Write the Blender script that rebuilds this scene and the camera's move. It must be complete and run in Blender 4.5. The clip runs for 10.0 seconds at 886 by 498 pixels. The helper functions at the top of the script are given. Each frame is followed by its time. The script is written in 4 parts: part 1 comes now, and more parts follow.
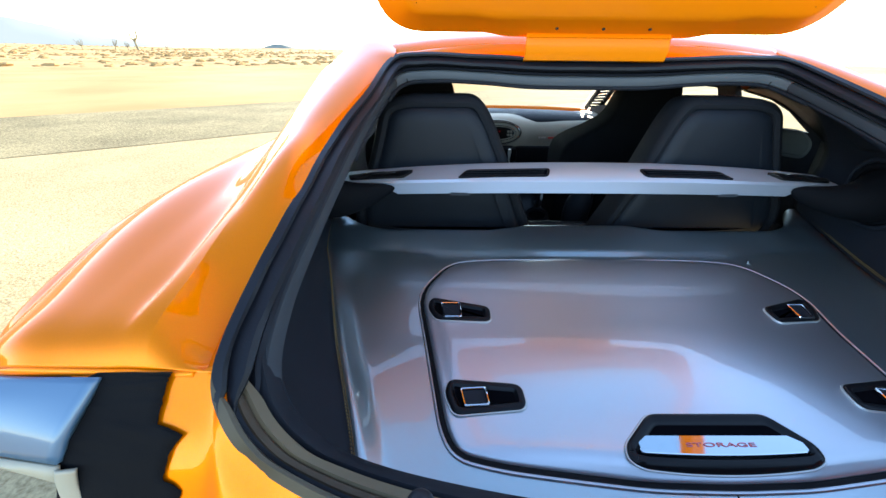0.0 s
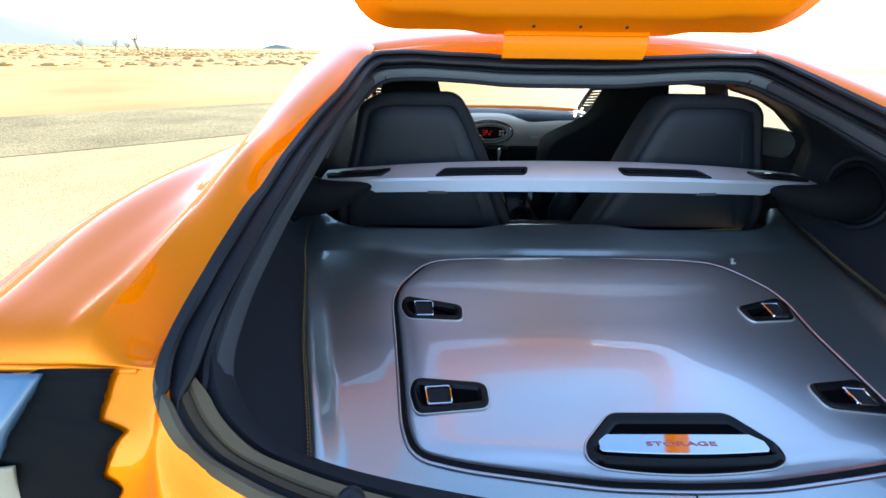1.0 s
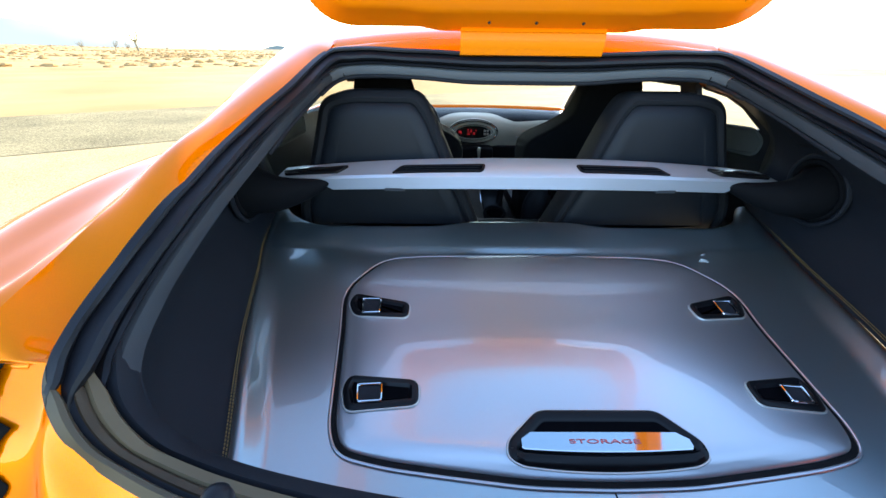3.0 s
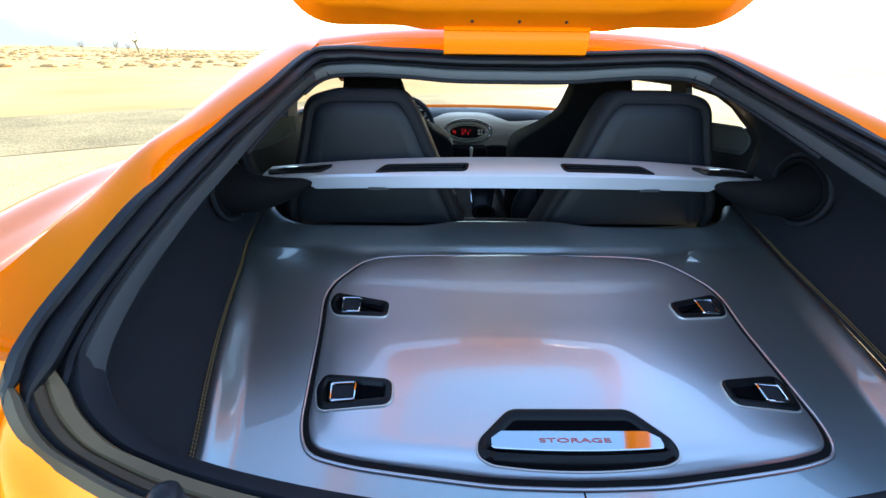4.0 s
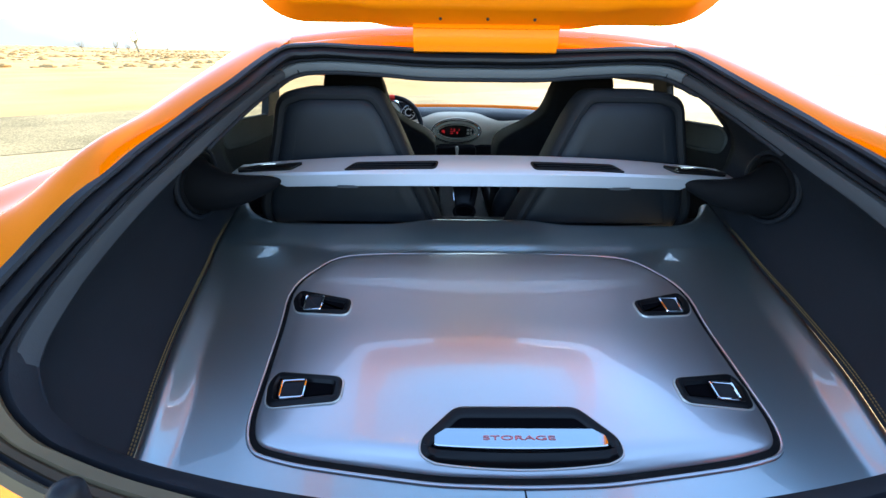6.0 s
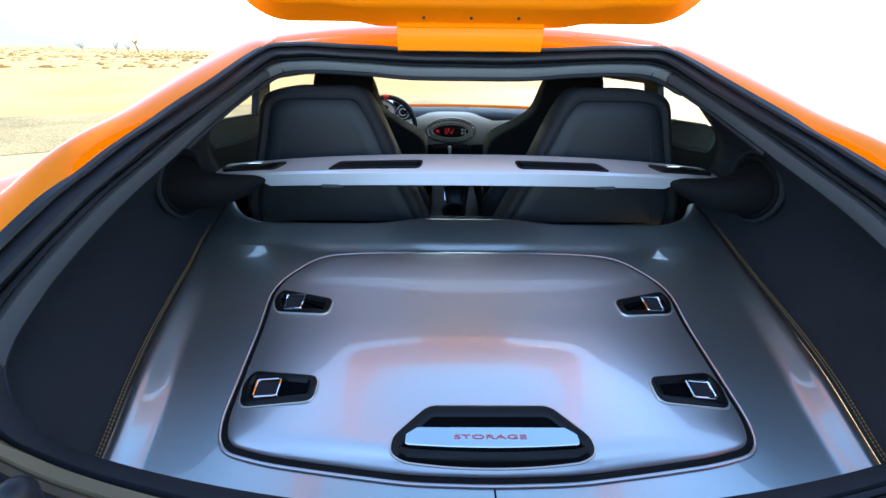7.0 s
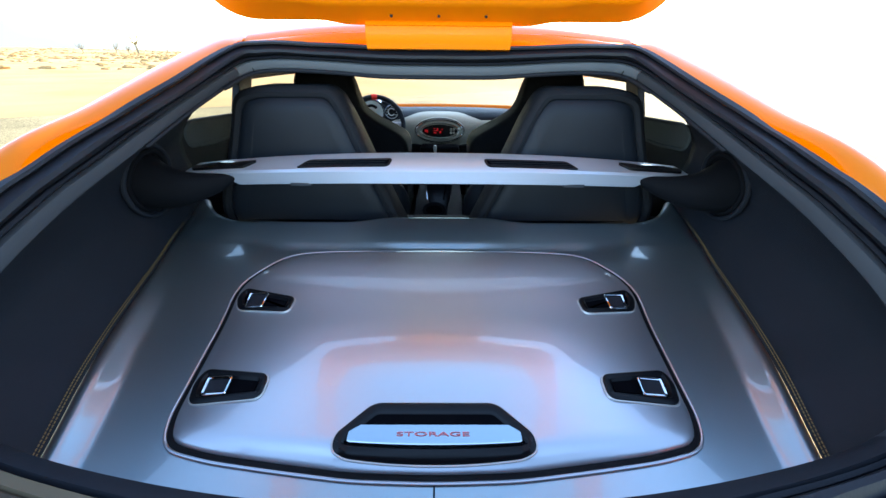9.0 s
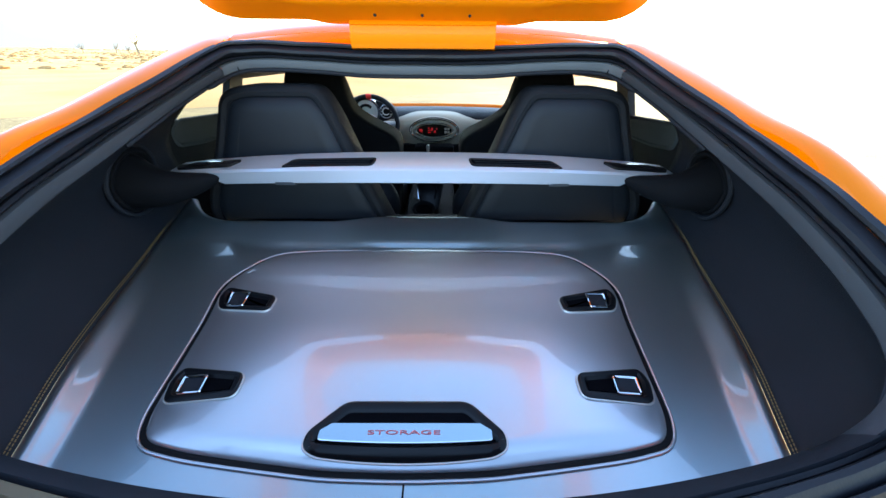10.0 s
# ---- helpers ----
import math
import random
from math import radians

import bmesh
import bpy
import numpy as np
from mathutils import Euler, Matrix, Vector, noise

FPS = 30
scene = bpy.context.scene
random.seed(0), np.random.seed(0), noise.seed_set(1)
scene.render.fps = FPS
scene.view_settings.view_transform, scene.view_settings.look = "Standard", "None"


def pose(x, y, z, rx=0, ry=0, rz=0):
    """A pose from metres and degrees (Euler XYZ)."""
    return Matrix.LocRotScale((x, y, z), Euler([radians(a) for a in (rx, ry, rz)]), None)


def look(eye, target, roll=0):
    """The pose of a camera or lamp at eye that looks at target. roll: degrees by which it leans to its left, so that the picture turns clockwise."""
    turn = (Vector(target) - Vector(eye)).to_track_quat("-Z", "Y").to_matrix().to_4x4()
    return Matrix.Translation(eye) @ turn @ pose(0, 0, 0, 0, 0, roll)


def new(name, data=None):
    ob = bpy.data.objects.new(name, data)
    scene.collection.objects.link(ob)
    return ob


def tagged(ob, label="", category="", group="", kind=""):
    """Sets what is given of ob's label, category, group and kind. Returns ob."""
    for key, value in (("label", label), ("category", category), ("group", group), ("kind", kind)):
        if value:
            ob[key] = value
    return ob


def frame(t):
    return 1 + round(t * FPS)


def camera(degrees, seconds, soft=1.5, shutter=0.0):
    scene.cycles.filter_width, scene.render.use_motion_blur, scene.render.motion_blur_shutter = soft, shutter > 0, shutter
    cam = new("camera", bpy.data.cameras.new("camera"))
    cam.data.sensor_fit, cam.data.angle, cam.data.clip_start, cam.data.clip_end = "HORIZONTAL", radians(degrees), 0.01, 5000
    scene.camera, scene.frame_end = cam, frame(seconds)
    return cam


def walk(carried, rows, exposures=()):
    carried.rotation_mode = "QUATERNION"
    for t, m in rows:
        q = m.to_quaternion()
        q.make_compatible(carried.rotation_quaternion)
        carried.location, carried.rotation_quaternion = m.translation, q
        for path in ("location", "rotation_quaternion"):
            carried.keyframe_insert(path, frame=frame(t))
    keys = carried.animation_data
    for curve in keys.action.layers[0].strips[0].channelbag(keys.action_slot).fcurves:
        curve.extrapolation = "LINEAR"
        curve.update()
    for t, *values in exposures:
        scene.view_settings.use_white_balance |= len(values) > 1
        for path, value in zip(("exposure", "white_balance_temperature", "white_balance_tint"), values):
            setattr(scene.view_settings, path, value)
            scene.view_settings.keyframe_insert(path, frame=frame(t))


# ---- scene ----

# ================= camera and its slide =================
cam = camera(97.3, 10.0)
# seconds, x, y, z, pitch, yaw, roll
ROWS = [
    (0, -0.3631, -0.0020, 1.1676, -26.21, -0.60, 0.55),
    (0.5, -0.3386, -0.0015, 1.1651, -26.19, -0.62, 0.62),
    (1, -0.3103, -0.0009, 1.1621, -26.13, -0.61, 0.64),
    (1.5, -0.2837, 0.0001, 1.1595, -26.09, -0.62, 0.68),
    (2, -0.2572, -0.0002, 1.1569, -26.03, -0.61, 0.69),
    (2.5, -0.2337, 0.0005, 1.1551, -26.01, -0.61, 0.69),
    (4, -0.1724, 0.0009, 1.1514, -25.98, -0.55, 0.62),
    (4.5, -0.1586, 0.0011, 1.1497, -25.95, -0.58, 0.67),
    (5, -0.1387, 0.0011, 1.1487, -25.94, -0.56, 0.63),
    (5.5, -0.1198, 0.0010, 1.1472, -25.92, -0.55, 0.66),
    (7, -0.0661, 0.0011, 1.1437, -25.88, -0.54, 0.62),
    (7.5, -0.0475, 0.0009, 1.1425, -25.86, -0.53, 0.56),
    (8, -0.0294, 0.0003, 1.1415, -25.84, -0.51, 0.49),
    (8.5, -0.0109, 0.0000, 1.1405, -25.82, -0.52, 0.55),
    (9, 0.0053, -0.0001, 1.1397, -25.82, -0.50, 0.52),
    (9.5, 0.0239, -0.0007, 1.1397, -25.86, -0.48, 0.48),
    (10, 0.0416, -0.0015, 1.1393, -25.87, -0.45, 0.46),
]
EXPOSURE = 2.53
walk(cam, [(t, pose(x, y, z, 90 + p, 0, yw) @ pose(0, 0, 0, 0, 0, r)) for t, x, y, z, p, yw, r in ROWS],
     exposures=((0, EXPOSURE - 0.12), (2.5, EXPOSURE - 0.04), (5, EXPOSURE + 0.06), (10, EXPOSURE + 0.18)))

# ================= daylight =================
SUN_AZ, SUN_EL = radians(21), radians(17)         # low, ahead of the car and a little to its right
world = bpy.data.worlds.new("desert_sky")
scene.world = world
world.use_nodes = True
wn = world.node_tree.nodes
sky = wn.new("ShaderNodeTexSky")
sky.sky_type, sky.sun_disc = "NISHITA", False
sky.sun_elevation, sky.sun_rotation = SUN_EL, SUN_AZ
sky.air_density, sky.dust_density, sky.ozone_density, sky.altitude = 1.0, 0.1, 1.6, 700
wn["Background"].inputs["Strength"].default_value = 0.15
world.node_tree.links.new(sky.outputs[0], wn["Background"].inputs[0])
sun_data = bpy.data.lights.new("sun", "SUN")
sun_data.energy, sun_data.angle, sun_data.color = 4.6, radians(0.53), (1.0, 0.90, 0.72)
sun = new("sun", sun_data)
sun_dir = Vector((math.sin(SUN_AZ) * math.cos(SUN_EL), math.cos(SUN_AZ) * math.cos(SUN_EL), math.sin(SUN_EL)))
sun.matrix_world = look(sun_dir * 60, (0, 0, 0))


# ================= materials =================
def material(name, color, rough=0.5, metal=0.0, coat=0.0, coat_rough=0.03, grain=0.0, grain_scale=400.0, vary=0.0, vary_scale=4.0,
             rough_vary=0.0, spec=0.5):
    m = bpy.data.materials.new(name)
    m.use_nodes = True
    nt = m.node_tree
    b = nt.nodes["Principled BSDF"]
    b.inputs["Base Color"].default_value = (*color, 1)
    b.inputs["Roughness"].default_value = rough
    b.inputs["Metallic"].default_value = metal
    b.inputs["Coat Weight"].default_value = coat
    b.inputs["Coat Roughness"].default_value = coat_rough
    b.inputs["Specular IOR Level"].default_value = spec
    tc = nt.nodes.new("ShaderNodeTexCoord")
    if vary:
        n = nt.nodes.new("ShaderNodeTexNoise")
        n.inputs["Scale"].default_value, n.inputs["Detail"].default_value = vary_scale, 6
        r = nt.nodes.new("ShaderNodeMapRange")
        r.inputs[3].default_value, r.inputs[4].default_value = 1 - vary, 1 + vary
        mix = nt.nodes.new("ShaderNodeVectorMath")
        mix.operation = "SCALE"
        mix.inputs[0].default_value = color
        nt.links.new(tc.outputs["Object"], n.inputs["Vector"])
        nt.links.new(n.outputs[0], r.inputs[0])
        nt.links.new(r.outputs[0], mix.inputs["Scale"])
        nt.links.new(mix.outputs[0], b.inputs["Base Color"])
        if rough_vary:
            r2 = nt.nodes.new("ShaderNodeMapRange")
            r2.inputs[3].default_value, r2.inputs[4].default_value = rough - rough_vary, rough + rough_vary
            nt.links.new(n.outputs[0], r2.inputs[0])
            nt.links.new(r2.outputs[0], b.inputs["Roughness"])
    if grain:
        g = nt.nodes.new("ShaderNodeTexNoise")
        g.inputs["Scale"].default_value, g.inputs["Detail"].default_value = grain_scale, 3
        bump = nt.nodes.new("ShaderNodeBump")
        bump.inputs["Strength"].default_value, bump.inputs["Distance"].default_value = grain, 0.002
        nt.links.new(tc.outputs["Object"], g.inputs["Vector"])
        nt.links.new(g.outputs[0], bump.inputs["Height"])
        nt.links.new(bump.outputs[0], b.inputs["Normal"])
    return m


ORANGE = material("orange_paint", (0.95, 0.213, 0.0), 0.36, 0.66, 1.0, 0.004, vary=0.05, vary_scale=900, spec=0.0)
ORANGE.node_tree.nodes["Principled BSDF"].inputs["Coat IOR"].default_value = 1.27
ORANGE.node_tree.nodes["Principled BSDF"].inputs["Specular Tint"].default_value = (1.0, 0.42, 0.10, 1)
ORANGE_SATIN = material("orange_inner_paint", (0.93, 0.235, 0.0), 0.5, 0.0, 0.15, 0.1, spec=0.1)
ORANGE_MATT = material("orange_bonnet_paint", (0.50, 0.11, 0.0), 0.7, spec=0.05)
BAR_PAINT = material("satin_bar_paint", (0.46, 0.49, 0.55), 0.42, 0.6, vary=0.05, vary_scale=1500, spec=0.4)
SILVER_DEEP = material("silver_tub_paint", (0.345, 0.425, 0.465), 0.34, 0.92, 1.0, 0.004, vary=0.06, vary_scale=1500)
SILVER_DEEP.node_tree.nodes["Principled BSDF"].inputs["Coat IOR"].default_value = 1.62
SILVER = material("silver_paint", (0.55, 0.565, 0.60), 0.36, 0.92, 1.0, 0.008, vary=0.05, vary_scale=1500)
SILVER.node_tree.nodes["Principled BSDF"].inputs["Coat IOR"].default_value = 1.6
BLACK_TRIM = material("black_trim", (0.0085, 0.0105, 0.0155), 0.65, spec=0.24, grain=0.25, grain_scale=900, vary=0.2, vary_scale=6)
GREY_TRIM = material("grey_trim", (0.030, 0.034, 0.041), 0.6, spec=0.3, grain=0.2, grain_scale=700, vary=0.12, vary_scale=9)
RUBBER = material("black_rubber", (0.009, 0.010, 0.014), 0.45, spec=0.24, grain=0.15, grain_scale=300, vary=0.25, vary_scale=14, rough_vary=0.08)
LEATHER = material("black_leather", (0.0075, 0.0105, 0.0155), 0.5, spec=0.25, grain=0.35, grain_scale=500, vary=0.2, vary_scale=10)
LEATHER_FRONT = material("front_seat_leather", (0.008, 0.009, 0.011), 0.8, spec=0.04, vary=0.2, vary_scale=12)
LEATHER_RIM = material("charcoal_leather", (0.0115, 0.0130, 0.0160), 0.6, spec=0.10, grain=0.35, grain_scale=500, vary=0.15, vary_scale=12)
PLASTIC = material("gloss_black_plastic", (0.004, 0.004, 0.005), 0.32, spec=0.22)
POLISHED = material("polished_metal", (0.50, 0.53, 0.57), 0.05, 1.0, vary=0.04, vary_scale=60)
CHROME = material("chrome", (0.85, 0.86, 0.88), 0.06, 1.0)
BEIGE = material("grey_beige_dash", (0.44, 0.42, 0.34), 0.5, grain=0.2, grain_scale=500, vary=0.08, vary_scale=8)
CABIN = material("dark_cabin_trim", (0.085, 0.100, 0.108), 0.85, spec=0.08, vary=0.2, vary_scale=5)
BRACKET = material("dark_plastic", (0.0050, 0.0055, 0.007), 0.7, spec=0.06, grain=0.2, grain_scale=700, vary=0.2, vary_scale=12)
VOID = material("matte_black", (0.003, 0.003, 0.004), 1.0, spec=0.0)
SATIN = material("satin_silver", (0.55, 0.55, 0.53), 0.35, 0.6, vary=0.05, vary_scale=30)
PALE = material("pale_silver_paint", (0.82, 0.82, 0.80), 0.4, 0.0, vary=0.05, vary_scale=30)
WHITE = material("white_dial_print", (0.8, 0.8, 0.78), 0.6)
RED = material("red_mark", (0.7, 0.02, 0.015), 0.5)
PRINT = material("faded_red_print", (0.50, 0.10, 0.11), 0.5)
THREAD = material("ochre_thread", (0.17, 0.105, 0.03), 0.7)
BEAD = material("grey_rubber", (0.075, 0.060, 0.038), 0.5, spec=0.3, vary=0.2, vary_scale=20)
SILL_BROWN = material("brown_sealant", (0.050, 0.034, 0.020), 0.6, spec=0.3, vary=0.25, vary_scale=25)
SILL_GREY = material("grey_flange", (0.115, 0.086, 0.050), 0.55, spec=0.3, vary=0.15, vary_scale=18)
HEADER = material("grey_header_trim", (0.085, 0.095, 0.105), 0.6, spec=0.3, grain=0.15, grain_scale=600, vary=0.1, vary_scale=9)
TAPE = material("black_cloth_tape", (0.006, 0.006, 0.007), 0.8, spec=0.1, grain=0.3, grain_scale=800, vary=0.3, vary_scale=12)
# the blue base colour stands for the sky's reflection in the lamp
SKY_TINTED_LAMP = material("sky_tinted_lamp_glass", (0.075, 0.150, 0.245), 0.30, 0.2, 0.6, 0.05)


# ================= mesh helpers =================
def spline(pts, n):
    """n + 1 points along a smooth curve through pts."""
    p = [Vector(q) for q in pts]
    out = []
    for i in range(n + 1):
        u = i / n * (len(p) - 1)
        k = min(int(u), len(p) - 2)
        f = u - k
        a, b, c, d = p[max(k - 1, 0)], p[k], p[k + 1], p[min(k + 2, len(p) - 1)]
        out.append(0.5 * ((2 * b) + (c - a) * f + (2 * a - 5 * b + 4 * c - d) * f * f + (3 * b - a - 3 * c + d) * f ** 3))
    return out


def smooth(f):
    f = max(0.0, min(1.0, f))
    return f * f * (3 - 2 * f)


def flip(pts):
    return [Vector((-q[0], q[1], q[2])) for q in pts]


def both(half):
    """A half curve that starts at the centre plane, and its mirror image, as one curve from x < 0 to x > 0."""
    return [Vector((-q.x, q.y, q.z)) for q in reversed(half[1:])] + list(half)


def grid(rows, closed=False, closed_rows=False):
    """A bmesh through rows of points."""
    bm = bmesh.new()
    v = [[bm.verts.new(q) for q in r] for r in rows]
    n, k = len(v), len(v[0])
    for i in range(n if closed_rows else n - 1):
        for j in range(k if closed else k - 1):
            bm.faces.new((v[i][j], v[i][(j + 1) % k], v[(i + 1) % n][(j + 1) % k], v[(i + 1) % n][j]))
    bmesh.ops.recalc_face_normals(bm, faces=bm.faces)
    return bm


def rounded(poly, r, seg=5):
    """A plane polygon (pairs) with its corners rounded; r is one radius or one for each corner."""
    out, n = [], len(poly)
    for i in range(n):
        a, b, c = Vector(poly[i - 1]), Vector(poly[i]), Vector(poly[(i + 1) % n])
        rr = r[i] if isinstance(r, (list, tuple)) else r
        d1, d2 = (a - b), (c - b)
        l = min(rr, d1.length * 0.48, d2.length * 0.48)
        p, q = b + d1.normalized() * l, b + d2.normalized() * l
        for s in range(seg + 1):
            f = s / seg
            out.append(p * (1 - f) ** 2 + b * 2 * f * (1 - f) + q * f * f)
    return out


def inset(poly, d):
    """The polygon moved inwards by d (it runs counter-clockwise; minus: outwards)."""
    n, out = len(poly), []
    area = sum(poly[i - 1].x * poly[i].y - poly[i].x * poly[i - 1].y for i in range(n))
    s = 1 if area > 0 else -1
    for i in range(n):
        t = (poly[(i + 1) % n] - poly[i - 1])
        if t.length < 1e-9:
            t = Vector((1, 0))
        t.normalize()
        out.append(poly[i] + Vector((-t.y, t.x)) * d * s)
    return out


def stack(layers, cap_top=True, cap_bottom=False):
    """Rings of points, one over the other, joined to a solid skin."""
    bm = grid(layers, closed=True)
    bm.verts.ensure_lookup_table()
    k = len(layers[0])
    if cap_bottom:
        bm.faces.new(bm.verts[:k])
    if cap_top:
        bm.faces.new(bm.verts[len(bm.verts) - k:])
    bmesh.ops.recalc_face_normals(bm, faces=bm.faces)
    return bm


def tube(pts, r, seg=8, closed=False, caps=True):
    p = [Vector(q) for q in pts]
    rows = []
    n = len(p)
    up = None
    for i in range(n):
        t = (p[(i + 1) % n] - p[i - 1]) if closed else (p[min(i + 1, n - 1)] - p[max(i - 1, 0)])
        t.normalize()
        if up is None:
            up = Vector((0, 0, 1)) if abs(t.z) < 0.9 else Vector((1, 0, 0))
        s = t.cross(up).normalized()
        up = s.cross(t).normalized()
        rr = r[i] if isinstance(r, (list, tuple)) else r
        rows.append([p[i] + (s * math.cos(a) + up * math.sin(a)) * rr for a in (2 * math.pi * k / seg for k in range(seg))])
    bm = grid(rows, closed=True, closed_rows=closed)
    if caps and not closed:
        bm.verts.ensure_lookup_table()
        bm.faces.new(bm.verts[:seg])
        bm.faces.new(bm.verts[len(bm.verts) - seg:])
        bmesh.ops.recalc_face_normals(bm, faces=bm.faces)
    return bm


def block(x0, x1, y0, y1, z0, z1, bevel=0.004):
    bm = bmesh.new()
    bmesh.ops.create_cube(bm, size=1, matrix=Matrix.Translation(((x0 + x1) / 2, (y0 + y1) / 2, (z0 + z1) / 2)) @ Matrix.Diagonal((x1 - x0, y1 - y0, z1 - z0, 1)))
    if bevel:
        bmesh.ops.bevel(bm, geom=list(bm.edges), offset=bevel, segments=2, affect="EDGES", profile=0.5)
    return bm


def join(*bms):
    out = bms[0]
    for b in bms[1:]:
        me = bpy.data.meshes.new("tmp")
        b.to_mesh(me)
        out.from_mesh(me)
        bpy.data.meshes.remove(me)
        b.free()
    return out


def part(name, bm, mat, parent=None, label="", smooth=True, thick=0.0):
    me = bpy.data.meshes.new(name)
    if smooth:
        for f in bm.faces:
            f.smooth = True
        for e in bm.edges:
            if len(e.link_faces) == 2 and e.calc_face_angle(0) > radians(38):
                e.smooth = False
    bm.to_mesh(me)
    bm.free()
    me.materials.append(mat)
    ob = new(name, me)
    if parent:
        ob.parent = parent
    if label:
        ob["label"] = label
    if thick:
        mod = ob.modifiers.new("thickness", "SOLIDIFY")
        mod.thickness, mod.offset = thick, -1
    return ob


# ================= ground and distance =================
def ground_height(x, y):
    d = math.hypot(x, y)
    if d < 14:
        return 0.0
    z = 3.3 * min((d - 14) / 170, 1.0) ** 1.2
    z += 2.5 * math.exp(-(((x + 100) / 60) ** 2 + ((y - 300) / 80) ** 2))
    z += 0.5 * min((d - 14) / 80, 1) * noise.noise(Vector((x * 0.012, y * 0.012, 7)))
    z -= 0.034 * max(0.0, min(x, 1500) - 25) if x > 25 else 0
    z += min((d - 14) / 30, 1) * (noise.noise(Vector((x * 0.05, y * 0.05, 0))) * 0.25 + noise.noise(Vector((x * 0.2, y * 0.2, 3))) * 0.07)
    across = -0.62 * x + 0.785 * y
    return z * max(max(0.0, min(1.0, (across - 12.4) / 5)), max(0.0, min(1.0, (d - 50) / 30)))


def ground_material():
    m = material("desert_sand", (0.52, 0.39, 0.20), 1.0, spec=0.05)
    nt = m.node_tree
    b = nt.nodes["Principled BSDF"]
    tc = nt.nodes["Texture Coordinate"]
    big, fine = nt.nodes.new("ShaderNodeTexNoise"), nt.nodes.new("ShaderNodeTexNoise")
    big.inputs["Scale"].default_value, big.inputs["Detail"].default_value = 0.15, 8
    fine.inputs["Scale"].default_value, fine.inputs["Detail"].default_value = 60, 4
    ramp = nt.nodes.new("ShaderNodeValToRGB")
    ramp.color_ramp.elements[0].position, ramp.color_ramp.elements[1].position = 0.35, 0.65
    ramp.color_ramp.elements[0].color = (0.38, 0.240, 0.108, 1)
    ramp.color_ramp.elements[1].color = (0.53, 0.358, 0.175, 1)
    bump = nt.nodes.new("ShaderNodeBump")
    bump.inputs["Strength"].default_value, bump.inputs["Distance"].default_value = 0.6, 0.02
    for n in (big, fine):
        nt.links.new(tc.outputs["Object"], n.inputs["Vector"])
    nt.links.new(big.outputs[0], ramp.inputs[0])
    nt.links.new(ramp.outputs[0], b.inputs["Base Color"])
    nt.links.new(fine.outputs[0], bump.inputs["Height"])
    nt.links.new(bump.outputs[0], b.inputs["Normal"])
    return m


def asphalt_material(name, dark, light, scale):
    m = material(name, dark, 0.95, spec=0.1)
    nt = m.node_tree
    b = nt.nodes["Principled BSDF"]
    tc = nt.nodes["Texture Coordinate"]
    v, big = nt.nodes.new("ShaderNodeTexNoise"), nt.nodes.new("ShaderNodeTexNoise")
    v.inputs["Scale"].default_value, v.inputs["Detail"].default_value = scale, 5
    big.inputs["Scale"].default_value, big.inputs["Detail"].default_value = 0.7, 6
    mixer = nt.nodes.new("ShaderNodeMath")
    mixer.operation = "MULTIPLY_ADD"
    mixer.inputs[1].default_value = 0.45
    ramp = nt.nodes.new("ShaderNodeValToRGB")
    ramp.color_ramp.elements[0].position, ramp.color_ramp.elements[1].position = 0.55, 0.9
    ramp.color_ramp.elements[0].color, ramp.color_ramp.elements[1].color = (*dark, 1), (*light, 1)
    bump = nt.nodes.new("ShaderNodeBump")
    bump.inputs["Strength"].default_value, bump.inputs["Distance"].default_value = 0.7, 0.006
    for n in (v, big):
        nt.links.new(tc.outputs["Object"], n.inputs["Vector"])
    nt.links.new(big.outputs[0], mixer.inputs[0])
    nt.links.new(v.outputs[0], mixer.inputs[2])
    nt.links.new(mixer.outputs[0], ramp.inputs[0])
    nt.links.new(ramp.outputs[0], b.inputs["Base Color"])
    nt.links.new(v.outputs[0], bump.inputs["Height"])
    nt.links.new(bump.outputs[0], b.inputs["Normal"])
    return m


def build_ground():
    radii = [0, 3, 6, 10, 14]
    while radii[-1] < 4600:
        radii.append(radii[-1] * 1.09 + 0.4)
    seg = 240
    rows = [[Vector((r * math.cos(a), r * math.sin(a), ground_height(r * math.cos(a), r * math.sin(a))))
             for a in (2 * math.pi * k / seg for k in range(seg))] for r in radii[1:]]
    bm = stack(rows[::-1])
    g = part("ground", bm, ground_material())
    tagged(g, "pale yellow desert sand plain reaching the horizon", "ground", kind="structure")
    # the paved runway the car stands on, and its darker, rougher strip
    # pavement edge runs obliquely ahead of the car
    def strip(name, d0, d1, z, mat, label):
        n = Vector((-0.62, 0.785, 0))        # across the runway
        t = Vector((0.785, 0.62, 0))
        rows = []
        for i in range(81):
            s = -60 + i * 1.5
            w0 = 0.10 * noise.noise(Vector((s * 0.4, d0, 1)))
            w1 = 0.16 * noise.noise(Vector((s * 0.4, d1, 2)))
            rows.append([t * s + n * (d0 + w0) + Vector((0, 0, z)), t * s + n * (d1 + w1) + Vector((0, 0, z))])
        o = part(name, grid(rows), mat)
        tagged(o, label, "road", kind="structure")
        return o
    strip("pavement", -40, 9.0, 0.006, asphalt_material("dusty_concrete", (0.25, 0.19, 0.10), (0.50, 0.39, 0.215), 70), "pale dusty concrete apron under the car")
    strip("road", 7.3, 12.0, 0.012, asphalt_material("worn_asphalt", (0.115, 0.095, 0.052), (0.36, 0.30, 0.165), 45), "worn grey asphalt strip with sandy edges")


build_ground()



